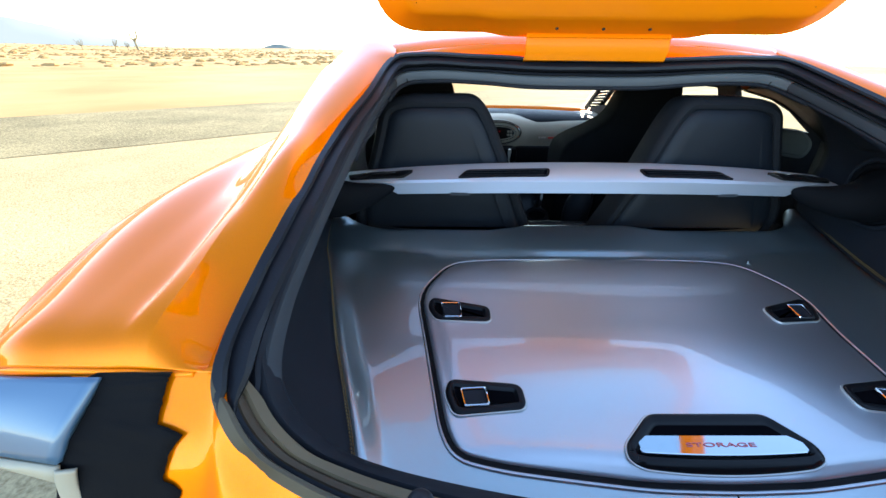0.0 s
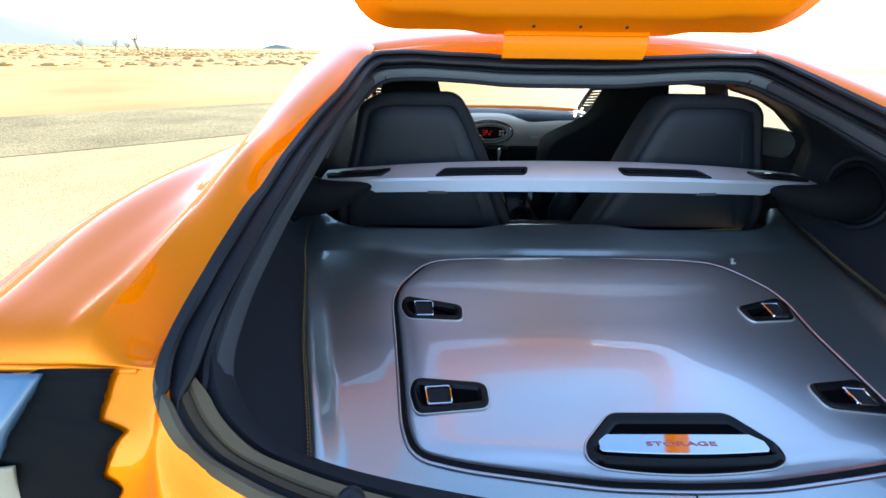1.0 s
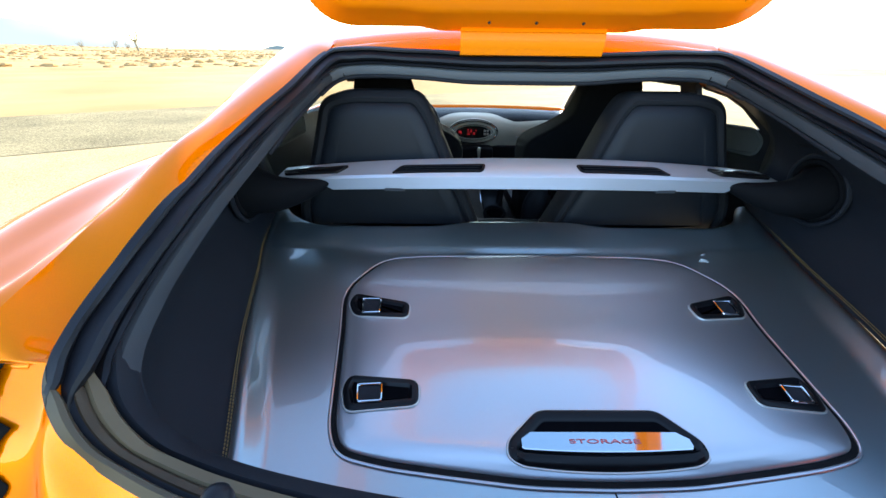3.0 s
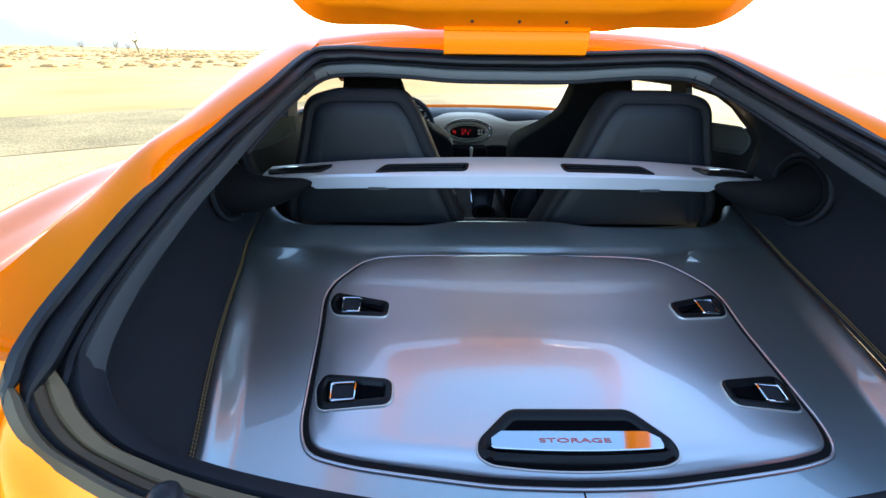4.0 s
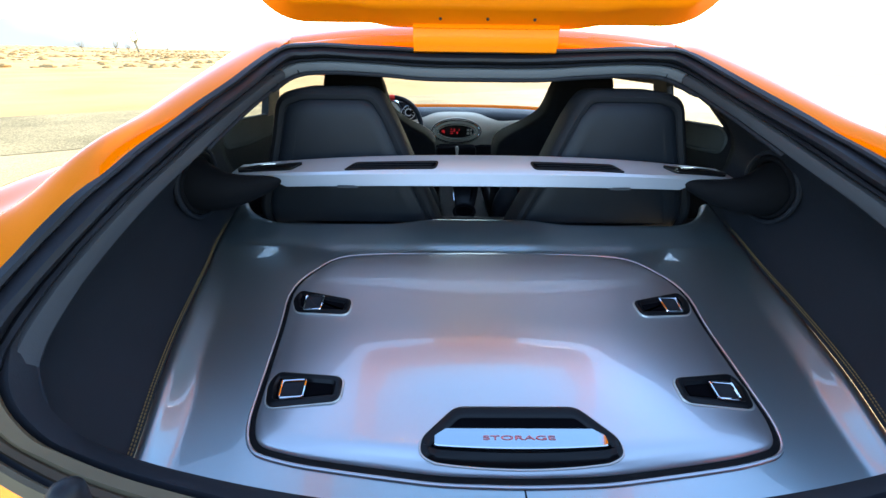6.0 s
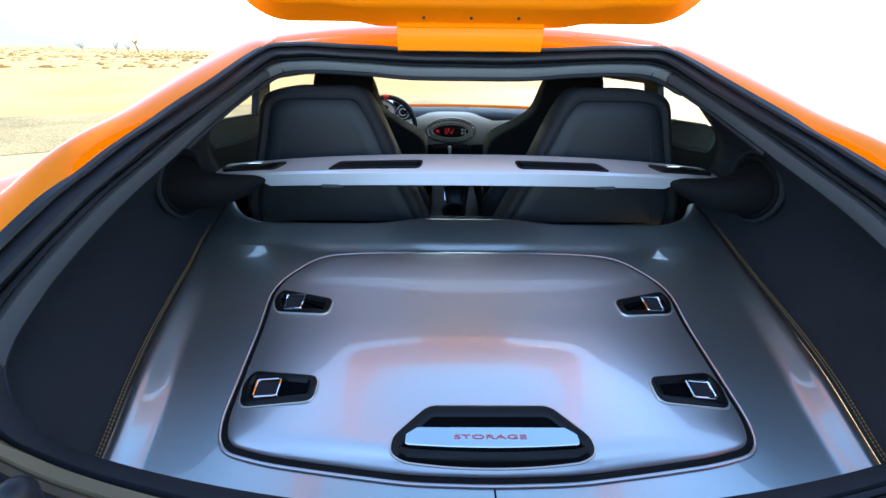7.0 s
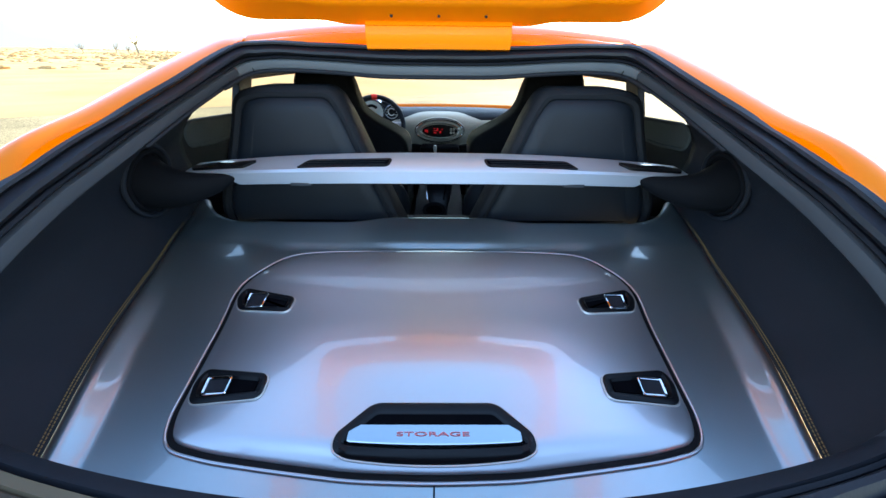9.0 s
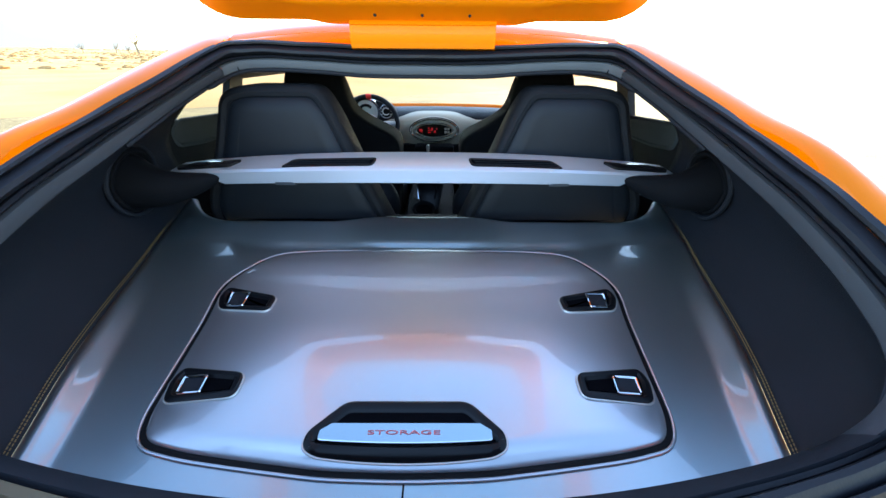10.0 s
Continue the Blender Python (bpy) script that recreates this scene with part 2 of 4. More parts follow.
# ---- distance: mountains, mound, trees, shrubs
def mountains():
    # the haze is put in as a faint blue glow of dark rock
    m = material("haze_glow_rock", (0.05, 0.06, 0.07), 1.0, vary=0.1, vary_scale=0.002)
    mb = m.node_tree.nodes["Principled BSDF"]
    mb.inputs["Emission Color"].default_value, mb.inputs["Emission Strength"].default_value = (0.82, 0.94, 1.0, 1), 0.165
    rows = []
    for i in range(121):
        f = i / 120
        az = radians(-82 + 62 * f)
        ridge = 235 * math.exp(-((f - 0.52) / 0.26) ** 2) + 30 * noise.noise(Vector((f * 9, 0, 2))) + 14 * noise.noise(Vector((f * 30, 4, 2)))
        ridge = max(ridge * min(1, (1 - f) * 5), 2)
        d = Vector((math.sin(az), math.cos(az), 0))
        rows.append([d * 4000 + Vector((0, 0, -20)), d * 4080 + Vector((0, 0, ridge * 0.45)), d * 4160 + Vector((0, 0, ridge * 0.8)), d * 4220 + Vector((0, 0, ridge)), d * 4400 + Vector((0, 0, -20))])
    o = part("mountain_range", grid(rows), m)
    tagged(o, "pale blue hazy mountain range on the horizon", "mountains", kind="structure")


mountains()
MOUND = material("dark_gravel", (0.26, 0.26, 0.21), 0.95, vary=0.3, vary_scale=0.5)


def mound():
    c = Vector((-86, 234, 0))
    rows = []
    for i in range(9):
        f = i / 8
        ring_ = []
        for k in range(28):
            a = 2 * math.pi * k / 28
            r = (1 - f) * (11 + 2 * noise.noise(Vector((math.cos(a) * 2, math.sin(a) * 2, 5))))
            x, y = c.x + r * math.cos(a), c.y + r * 0.6 * math.sin(a)
            ring_.append(Vector((x, y, ground_height(x, y) - 0.4 + 2.4 * math.sin(f * math.pi / 2) ** 1.1 + 0.25 * noise.noise(Vector((x, y, 1))))))
        rows.append(ring_)
    tagged(part("gravel_mound", stack(rows), MOUND), "dark grey gravel mound on the desert plain", "mound")


mound()
BARK = material("dry_bark", (0.26, 0.22, 0.13), 0.95, vary=0.3, vary_scale=6)
SPIKES = material("dry_green_spikes", (0.24, 0.23, 0.11), 0.8, vary=0.3, vary_scale=9)


def desert_tree(x, y, height, lean, seed, label):
    """A forked trunk with a burst of stiff leaves at the end of each limb."""
    rnd = random.Random(seed)
    base = Vector((x, y, ground_height(x, y) - 0.1))
    t = new("joshua_tree")
    t.location = base
    tagged(t, label, "tree", group="desert trees")
    fork = Vector((lean * height * 0.4, 0, height * 0.45))
    limbs, tips = [tube(spline([(0, 0, 0), fork * 0.5 + Vector((0.05, 0, 0)), fork], 6), [height * (0.055 - 0.004 * k) for k in range(7)], 8)], []
    for k in range(7):
        a = k * 2.4 + rnd.uniform(-0.4, 0.4)
        reach = height * rnd.uniform(0.16, 0.34)
        tip = fork + Vector((reach * math.cos(a) + lean * height * 0.2, reach * math.sin(a), height * rnd.uniform(0.22, 0.55)))
        start = fork * rnd.uniform(0.72, 1.0)
        limbs.append(tube(spline([start, start.lerp(tip, 0.5) + Vector((reach * 0.3 * math.cos(a), reach * 0.3 * math.sin(a), -0.05 * height)), tip], 6), [height * (0.032 - 0.002 * q) for q in range(7)], 6))
        tips.append(tip)
    part("trunk", join(*limbs), BARK, t)
    bm = bmesh.new()
    for tip in tips:
        for q in range(24):
            d = Vector((rnd.gauss(0, 1), rnd.gauss(0, 1), rnd.gauss(0.35, 0.8))).normalized()
            l = height * rnd.uniform(0.045, 0.085)
            sd = d.orthogonal().normalized() * height * 0.006
            p0 = tip + d * height * 0.01
            v = [bm.verts.new(p) for p in (p0 - sd, p0 + sd, p0 + d * l)]
            bm.faces.new(v)
    part("crown", bm, SPIKES, t)


for x, y, h, ln, sd, lb in ((-80, 116, 5.6, -0.22, 3, "tall forked joshua tree on the desert plain"), (-84.5, 114, 2.6, 0.15, 5, "short joshua tree beside a taller one"), (-82.2, 115.5, 2.1, -0.2, 8, "short joshua tree beside a taller one"),
                            (-88, 108, 2.4, -0.35, 11, "small leaning joshua tree on the plain"), (-96, 95, 1.5, 0.2, 14, "small distant joshua tree"), (-101, 90, 1.1, 0.0, 15, "small distant joshua tree"), (-75, 120, 1.4, 0.1, 17, "small distant joshua tree")):
    desert_tree(x, y, h, ln, sd, lb)


def shrubs():
    rnd = random.Random(21)
    verts, faces = [], []
    n = 0
    while n < 5200:
        az = radians(rnd.uniform(-88, -14))
        d = 40 + 150 * rnd.random() ** 1.4
        x, y = d * math.sin(az), d * math.cos(az)
        if noise.noise(Vector((x * 0.06, y * 0.06, 9))) < -0.25 or (d < 60 and rnd.random() < 0.75):
            continue
        r = rnd.uniform(0.10, 0.22) if rnd.random() < 0.6 else rnd.uniform(0.2, 0.5)
        hgt = r * rnd.uniform(0.35, 0.65)
        b = len(verts)
        z = ground_height(x, y) - 0.05
        for lev, (rr, hh) in enumerate(((1.0, 0.0), (0.95, 0.5), (0.5, 0.9))):
            for k in range(7):
                a = 2 * math.pi * (k + 0.5 * lev) / 7
                j = rnd.uniform(0.65, 1.25)
                verts.append((x + r * rr * j * math.cos(a), y + r * rr * j * math.sin(a), z + hgt * hh * rnd.uniform(0.75, 1.2)))
        verts.append((x, y, z + hgt))
        for lev in range(2):
            for k in range(7):
                faces.append((b + lev * 7 + k, b + lev * 7 + (k + 1) % 7, b + (lev + 1) * 7 + (k + 1) % 7, b + (lev + 1) * 7 + k))
        for k in range(7):
            faces.append((b + 14 + k, b + 14 + (k + 1) % 7, b + 21))
        n += 1
    me = bpy.data.meshes.new("desert_shrubs")
    me.from_pydata(verts, [], faces)
    m = material("dry_scrub", (0.42, 0.265, 0.115), 1.0, spec=0.0, vary=0.35, vary_scale=0.3)
    me.materials.append(m)
    tagged(new("desert_shrubs", me), "scattered low dry shrubs on the sand", "shrubs", kind="stuff")


shrubs()

# ================= the car =================
car = new("sports_car")
tagged(car, "bright orange concept sports coupe with its rear hatch open", "car")

# rear opening: outer and inner rim, from the roof's centre to the rear sill's centre
RIM_OUT = spline([(0, 1.03, 1.166), (0.14, 1.03, 1.167), (0.27, 1.03, 1.172), (0.40, 1.03, 1.175), (0.472, 1.005, 1.166), (0.501, 0.84, 1.111), (0.537, 0.68, 1.054),
                  (0.548, 0.55, 1.014), (0.556, 0.46, 0.983), (0.571, 0.39, 0.944), (0.580, 0.33, 0.912), (0.582, 0.292, 0.886), (0.572, 0.268, 0.866), (0.550, 0.248, 0.838),
                  (0.515, 0.236, 0.808), (0.44, 0.215, 0.785), (0.30, 0.187, 0.768), (0.15, 0.172, 0.760), (0, 0.168, 0.758)], 90)
RIM_IN = spline([(0, 1.035, 1.105), (0.14, 1.035, 1.106), (0.25, 1.035, 1.114), (0.37, 1.035, 1.118), (0.455, 1.02, 1.108), (0.494, 0.88, 1.060), (0.510, 0.77, 1.022),
                 (0.521, 0.66, 0.985), (0.530, 0.55, 0.950), (0.542, 0.45, 0.905), (0.547, 0.40, 0.877), (0.545, 0.35, 0.848), (0.530, 0.315, 0.820), (0.490, 0.292, 0.792),
                 (0.43, 0.277, 0.768), (0.33, 0.258, 0.758), (0.22, 0.243, 0.752), (0.11, 0.234, 0.750), (0, 0.232, 0.750)], 90)


def rim_strip(fracs, lifts, lo=0, hi=181, wander=0.0, taper=0):
    """A band between the outer and inner rim, lifted from the line between them."""
    rows = list(zip(both(RIM_OUT), both(RIM_IN)))
    out = []
    n = len(rows)
    for i, (a, b) in enumerate(rows):
        t = (rows[min(i + 1, n - 1)][0] - rows[max(i - 1, 0)][0]).normalized()
        up = t.cross(b - a).normalized()
        if up.dot(Vector((0, -0.6, 0.8))) < 0:
            up = -up
        band = []
        for k, (f, h) in enumerate(zip(fracs, lifts)):
            w = wander * noise.noise(Vector((i * 0.23, f * 3.0, 5)))
            v = wander * noise.noise(Vector((i * 0.31, f * 2.0, 17)))
            # the strip thins out towards its first end, or its last where taper is negative
            keep = smooth((i - lo + 0.5) / taper) if taper > 0 else smooth((hi - 0.5 - i) / -taper) if taper < 0 else 1.0
            band.append(a.lerp(b, fracs[0] + (f - fracs[0]) * keep + 0.022 * v) + up * (h * keep + 0.0022 * w - 0.004 * (1 - keep)))
        out.append(band)
    return grid(out[lo:hi])


part("rubber_bead", rim_strip((-0.05, 0.01, 0.08, 0.13, 0.14), (-0.004, 0.006, 0.006, 0.001, -0.01), 29, 181, 1.0, 4), RUBBER, car, "black rubber bead round the hatch opening")
part("sill_bead", rim_strip((-0.05, 0.01, 0.08, 0.13, 0.14), (-0.004, 0.006, 0.006, 0.001, -0.01), 0, 36, 0.0, -7), BEAD, car, "grey rubber bead along the hatch sill")
part("weatherstrip", rim_strip((0.12, 0.16, 0.26, 0.36, 0.45, 0.50, 0.52), (-0.008, 0.005, 0.015, 0.016, 0.008, -0.004, -0.012), 27, 181, 1.0, 9), RUBBER, car, "black rubber hatch weatherstrip")
part("inner_seal", rim_strip((0.47, 0.51, 0.57, 0.62, 0.64), (-0.012, 0.004, 0.007, 0.001, -0.012), 28, 181, 1.0, 6), RUBBER, car)
part("opening_trim", rim_strip((0.60, 0.64, 0.70, 0.82, 0.97, 1.0, 1.0), (-0.014, -0.002, 0.003, 0.004, 0.001, -0.004, -0.03), 31, 70), GREY_TRIM, car, "dark grey trim inside the hatch opening")
part("opening_trim", rim_strip((0.60, 0.64, 0.70, 0.82, 0.97, 1.0, 1.0), (-0.014, -0.002, 0.003, 0.004, 0.001, -0.004, -0.03), 111, 158), GREY_TRIM, car, "dark grey trim inside the hatch opening")
part("header_trim", rim_strip((0.58, 0.62, 0.68, 0.82, 0.97, 1.0, 1.0), (-0.014, -0.002, 0.004, 0.005, 0.001, -0.004, -0.03), 69, 112), HEADER, car, "grey trim above the hatch opening")
for lo, hi in ((22, 44), (150, 181)):
    part("seal_backing", rim_strip((-0.045, 0.02, 0.3, 0.6, 0.98), (-0.003, -0.003, -0.012, -0.014, -0.014), lo, hi), RUBBER, car)
part("sill_groove", rim_strip((0.10, 0.15, 0.20, 0.22), (-0.006, -0.002, 0.0, 0.001), 0, 37, 0.0, -7), RUBBER, car)
part("sill_seal", rim_strip((0.19, 0.22, 0.31, 0.36), (-0.004, 0.003, 0.004, 0.002), 0, 37, 0.0, -7), SILL_BROWN, car, "brown seal along the hatch sill")
part("sill_flange", rim_strip((0.34, 0.37, 0.52, 0.57, 0.58), (0.0, 0.007, 0.009, 0.004, -0.01), 0, 37, 0.0, -7), SILL_GREY, car, "grey flange along the hatch sill")
for lo, hi, thin in ((0, 41, -9), (157, 181, 0)):
    part("sill_trim", rim_strip((0.56, 0.60, 0.66, 0.80, 0.97, 1.0, 1.0), (-0.012, 0.001, 0.006, 0.006, 0.002, -0.004, -0.03), lo, hi, 0.0, thin), BLACK_TRIM, car, "black trim over the hatch sill")

for k, sx in ((22, -1), (21, 1), (19, -1), (19, 1)):
    a, b = RIM_OUT[k], RIM_IN[k]
    part("trim_seam", tube([Vector((sx * q.x, q.y - 0.004, q.z)) for q in (a.lerp(b, 0.66), a.lerp(b, 0.8), a.lerp(b, 1.0))], 0.0012, 6), VOID, car)

# rear quarter panels: sections from the opening's rim outwards and down the side
SECTIONS = [
    [(0.582, 0.292, 0.886), (0.622, 0.292, 0.885), (0.650, 0.291, 0.889), (0.69, 0.290, 0.891), (0.735, 0.290, 0.892), (0.785, 0.292, 0.890), (0.845, 0.31, 0.862), (0.875, 0.33, 0.80), (0.89, 0.36, 0.55)],
    [(0.5805, 0.311, 0.899), (0.610, 0.316, 0.918), (0.649, 0.316, 0.921), (0.688, 0.316, 0.919), (0.735, 0.317, 0.917), (0.79, 0.318, 0.912), (0.848, 0.325, 0.876), (0.880, 0.345, 0.815), (0.897, 0.370, 0.55)],
    [(0.570, 0.390, 0.947), (0.597, 0.392, 0.956), (0.640, 0.395, 0.951), (0.68, 0.398, 0.932), (0.735, 0.400, 0.928), (0.80, 0.400, 0.922), (0.855, 0.40, 0.893), (0.897, 0.40, 0.845), (0.915, 0.41, 0.56)],
    [(0.532, 0.550, 1.047), (0.587, 0.550, 1.031), (0.626, 0.550, 1.007), (0.680, 0.550, 0.960), (0.735, 0.550, 0.946), (0.81, 0.55, 0.944), (0.865, 0.55, 0.922), (0.905, 0.55, 0.875), (0.932, 0.55, 0.58)],
    [(0.516, 0.700, 1.092), (0.576, 0.700, 1.070), (0.625, 0.700, 1.048), (0.681, 0.700, 1.003), (0.735, 0.700, 0.964), (0.82, 0.70, 0.957), (0.875, 0.70, 0.934), (0.912, 0.70, 0.885), (0.945, 0.70, 0.60)],
    [(0.495, 0.880, 1.132), (0.553, 0.880, 1.129), (0.622, 0.880, 1.098), (0.682, 0.880, 1.053), (0.735, 0.880, 0.983), (0.81, 0.88, 0.964), (0.875, 0.88, 0.940), (0.915, 0.88, 0.885), (0.945, 0.88, 0.62)],
    [(0.470, 1.010, 1.170), (0.535, 1.030, 1.174), (0.622, 1.040, 1.144), (0.686, 1.040, 1.094), (0.740, 1.040, 1.018), (0.80, 1.04, 0.968), (0.870, 1.04, 0.940), (0.912, 1.04, 0.89), (0.942, 1.04, 0.62)],
    [(0.480, 1.160, 1.202), (0.545, 1.160, 1.205), (0.622, 1.160, 1.176), (0.690, 1.160, 1.122), (0.745, 1.160, 1.036), (0.79, 1.16, 0.950), (0.860, 1.16, 0.925), (0.905, 1.16, 0.885), (0.938, 1.16, 0.60)],
]


def quarter_panel(side):
    cols = [spline([q[j] for q in SECTIONS], 42) for j in range(9)]
    ys = [q.y for q in RIM_OUT[62:14:-1]]
    rows = []
    for i in range(43):
        r = [c[i] for c in cols]
        swell = min(1.0, 0.3 + max(0, i - 4) / 9) * max(0.0, min(1.0, (37 - i) / 7))
        root, crest = r[0], r[2]
        if 0.295 < root.y < 1.0:
            root = Vector((float(np.interp(root.y, ys, [q.x for q in RIM_OUT[62:14:-1]])), root.y, float(np.interp(root.y, ys, [q.z for q in RIM_OUT[62:14:-1]])) - 0.001))
        # a gutter beside the seal, deepest at the tail, with a wall up to the shoulder
        depth = float(np.interp(crest.y, (0.292, 0.303, 0.32, 0.35, 0.40, 0.55, 0.80, 1.0), (0.0, 0.012, 0.026, 0.029, 0.026, 0.016, 0.009, 0.0)))
        arc = []
        for f in (0.0, 0.05, 0.12, 0.20, 0.30, 0.42, 0.54, 0.66, 0.78, 0.86, 0.915, 0.955, 0.985):
            shape = smooth(f / 0.16) * (1 - f) ** 0.9 * 1.25
            tail = root.lerp(crest, f) - Vector((0, 0, depth * shape))
            roll = root.lerp(crest, f) + (r[1] - root.lerp(crest, 0.48)) * (4 * f * (1 - f))
            arc.append(tail.lerp(roll, smooth((crest.y - 0.36) / 0.16)))
        rows.append([root - Vector((0, 0, 0.010 * swell))] + arc + spline([crest, crest.lerp(r[3], 0.5) + Vector((0.002, 0, 0.003)) * swell] + r[3:], 44))
    if side < 0:
        rows = [flip(r) for r in rows]
    return grid(rows)


for side in (-1, 1):
    part("quarter_panel", quarter_panel(side), ORANGE, car, "glossy orange rear quarter panel", thick=0.012)

    roll = spline([(side * x, y + 0.005, z - 0.006) for x, y, z in ((0.604, 0.2925, 0.886), (0.622, 0.292, 0.886), (0.650, 0.291, 0.889), (0.69, 0.290, 0.891), (0.735, 0.290, 0.892), (0.785, 0.292, 0.890), (0.845, 0.31, 0.862), (0.875, 0.33, 0.80))], 30)
    part("tail_edge", tube(roll, [0.003] + [0.0075] * 30, 10), ORANGE, car, "rolled orange tail edge")

# rear fascia below the opening and the tail edge
top = RIM_OUT[54:][::-1] + [Vector(q) for q in ((0.605, 0.293, 0.884), (0.65, 0.291, 0.885), (0.70, 0.290, 0.890), (0.722, 0.2905, 0.889))]
fascia = []
for q in both(top):
    k = max(0.0, (abs(q.x) - 0.8) / 0.08)
    fascia.append([q, q + Vector((0, -0.012, -0.018)), q + Vector((0, -0.05 + 0.02 * k, -0.075)), q + Vector((0, -0.095 + 0.05 * k, -0.20)), Vector((q.x, 0.10 + 0.12 * q.x * q.x, 0.40))])
for col, times in ((1, 3), (2, 14), (3, 24), (4, 24)):
    for _ in range(times):
        line = [r[col] for r in fascia]
        for i in range(1, len(line) - 1):
            fascia[i][col] = line[i] * 0.5 + (line[i - 1] + line[i + 1]) * 0.25
part("rear_fascia", grid([spline(r, 14) for r in fascia]), ORANGE, car, "orange rear fascia", thick=0.008)


def roof():
    """The panel above the crease and the narrow sloping face between the crease and the seal."""
    half, face = [], []
    for j in range(20):
        e = RIM_OUT[j]
        x = e.x
        hump = 0.006 * math.sin(min(x / 0.45, 1) * math.pi)
        xs = x * 0.48 / 0.4475
        top = [Vector((x + (xs - x) * f, yy, zz - 0.09 * xs * xs + hump)) for yy, zz, f in ((1.060, 1.198, 0.4), (1.085, 1.2095, 0.55), (1.12, 1.2185, 0.75), (1.20, 1.2300, 1), (1.40, 1.246, 1), (1.70, 1.250, 1), (2.0, 1.232, 1), (2.28, 1.180, 1))]
        foot = Vector((x, e.y + 0.002, e.z + 0.001))
        face.append([foot, foot.lerp(top[0], 0.5) + Vector((0, -0.0012, 0.0012)), top[0] + Vector((0, -0.001, -0.0008))])
        half.append([top[0] + Vector((0, 0.002, -0.006)), top[0] + Vector((0, 0.0002, -0.0012))] + top)
    cols = [both([h[i] for h in half]) for i in range(len(half[0]))]
    shell = grid([[c[k] for c in cols[:2]] + spline([c[k] for c in cols[2:]], 24) for k in range(len(cols[0]))])
    cols = [both([h[i] for h in face]) for i in range(3)]
    return shell, grid([spline([c[k] for c in cols], 8) for k in range(len(cols[0]))])


roof_shell, roof_face = roof()
part("roof", roof_shell, ORANGE, car, "orange roof panel", thick=0.02)
part("roof_edge", roof_face, ORANGE, car, "sloping orange face between roof and seal", thick=0.004)

# ---- open hatch above the opening
def dense(poly, step=0.02):
    out = []
    for p, q in zip(poly, poly[1:] + poly[:1]):
        n = max(1, int((q - p).length / step))
        out += [p.lerp(q, k / n) for k in range(n)]
    return out


outline = dense(rounded([(-0.485, 0.0), (0.485, 0.0), (0.545, 0.36), (0.555, 1.05), (-0.555, 1.05), (-0.545, 0.36)], [0.09, 0.09, 0.12, 0.14, 0.14, 0.12], 10))
inner = rounded([(-0.37, 0.13), (0.37, 0.13), (0.475, 0.40), (0.48, 0.93), (-0.48, 0.93), (-0.475, 0.40)], 0.07, 8)
HX, HV, HN = Vector((1, 0, 0)), Vector((0, -0.62, 0.785)), Vector((0, -0.785, -0.62))     # HN: its underside faces this way
HO = Vector((0, 1.02, 1.2235))


def on_hatch(p, d, turn_x=0.20):
    """A point of the hatch: plane place p and d below its outer skin; its lower edge sags between the turns."""
    sag = -0.010 * (1 - smooth((abs(p.x) - turn_x) / 0.07)) * max(0.0, 1 - p.y / 0.25)
    return HO + HX * p.x + HV * (p.y + sag) + HN * d


# a bevelled flange round the edge, then a raised panel up to the glass
ring = []
for d_in, d, turn_x in ((0.0, -0.012, 0.2), (-0.004, -0.003, 0.2), (-0.003, 0.003, 0.2), (0.003, 0.006, 0.2), (0.020, 0.015, 0.21), (0.040, 0.0255, 0.22), (0.050, 0.031, 0.23), (0.056, 0.0345, 0.24), (0.062, 0.0375, 0.24),
                        (0.070, 0.0390, 0.24), (0.082, 0.0385, 0.24), (0.100, 0.037, 0.24)):
    ring.append([on_hatch(p, d, turn_x) for p in inset(outline, d_in)])
bay = [min(inner, key=lambda q: (q - p).length) for p in inset(outline, 0.12)]
ring += [[on_hatch(p, 0.034) for p in bay], [on_hatch(p, -0.012) for p in bay]]
hatch_ob = part("hatch_frame", grid(ring + [ring[0]], closed=True), ORANGE_SATIN, car, "satin orange inner frame of the raised hatch")
glass_mat = bpy.data.materials.new("tinted_glass")
glass_mat.use_nodes = True
gb = glass_mat.node_tree.nodes["Principled BSDF"]
gb.inputs["Base Color"].default_value, gb.inputs["Roughness"].default_value = (0.75, 0.85, 0.85, 1), 0.0
gb.inputs["Transmission Weight"].default_value, gb.inputs["IOR"].default_value = 1.0, 1.1
pane = part("hatch_glass", stack([[on_hatch(p, d) for p in inset(inner, -0.01)] for d in (0.012, 0.018)], True, True), glass_mat, hatch_ob, "tinted hatch glass")
pane.visible_shadow = False        # sunlight comes through the glass
hinge = part("hinge_plate", grid([[Vector((x, y, z)) for x in (-0.166, -0.163, 0.163, 0.166)] for y, z in ((1.035, 1.158), (1.017, 1.163), (1.009, 1.180), (1.008, 1.200), (1.0105, 1.2085), (1.0075, 1.2105), (1.012, 1.219), (1.022, 1.226))]), ORANGE_SATIN, car, "orange hinge cover with small bolts", thick=0.006)
for x in (-0.104, 0.0, 0.104):
    bm = bmesh.new()
    bmesh.ops.create_cone(bm, cap_ends=True, segments=10, radius1=0.0035, radius2=0.003, depth=0.004, matrix=Matrix.Translation(on_hatch(Vector((x, 0.030)), 0.0215)) @ pose(0, 0, 0, 90, 0, 0).to_4x4())
    part("bolt", bm, BLACK_TRIM, hinge)

# ================= cargo bay =================
def floor_z(y):
    return 0.680 + 0.04 * y + 0.018 * smooth((y - 0.56) / 0.24)


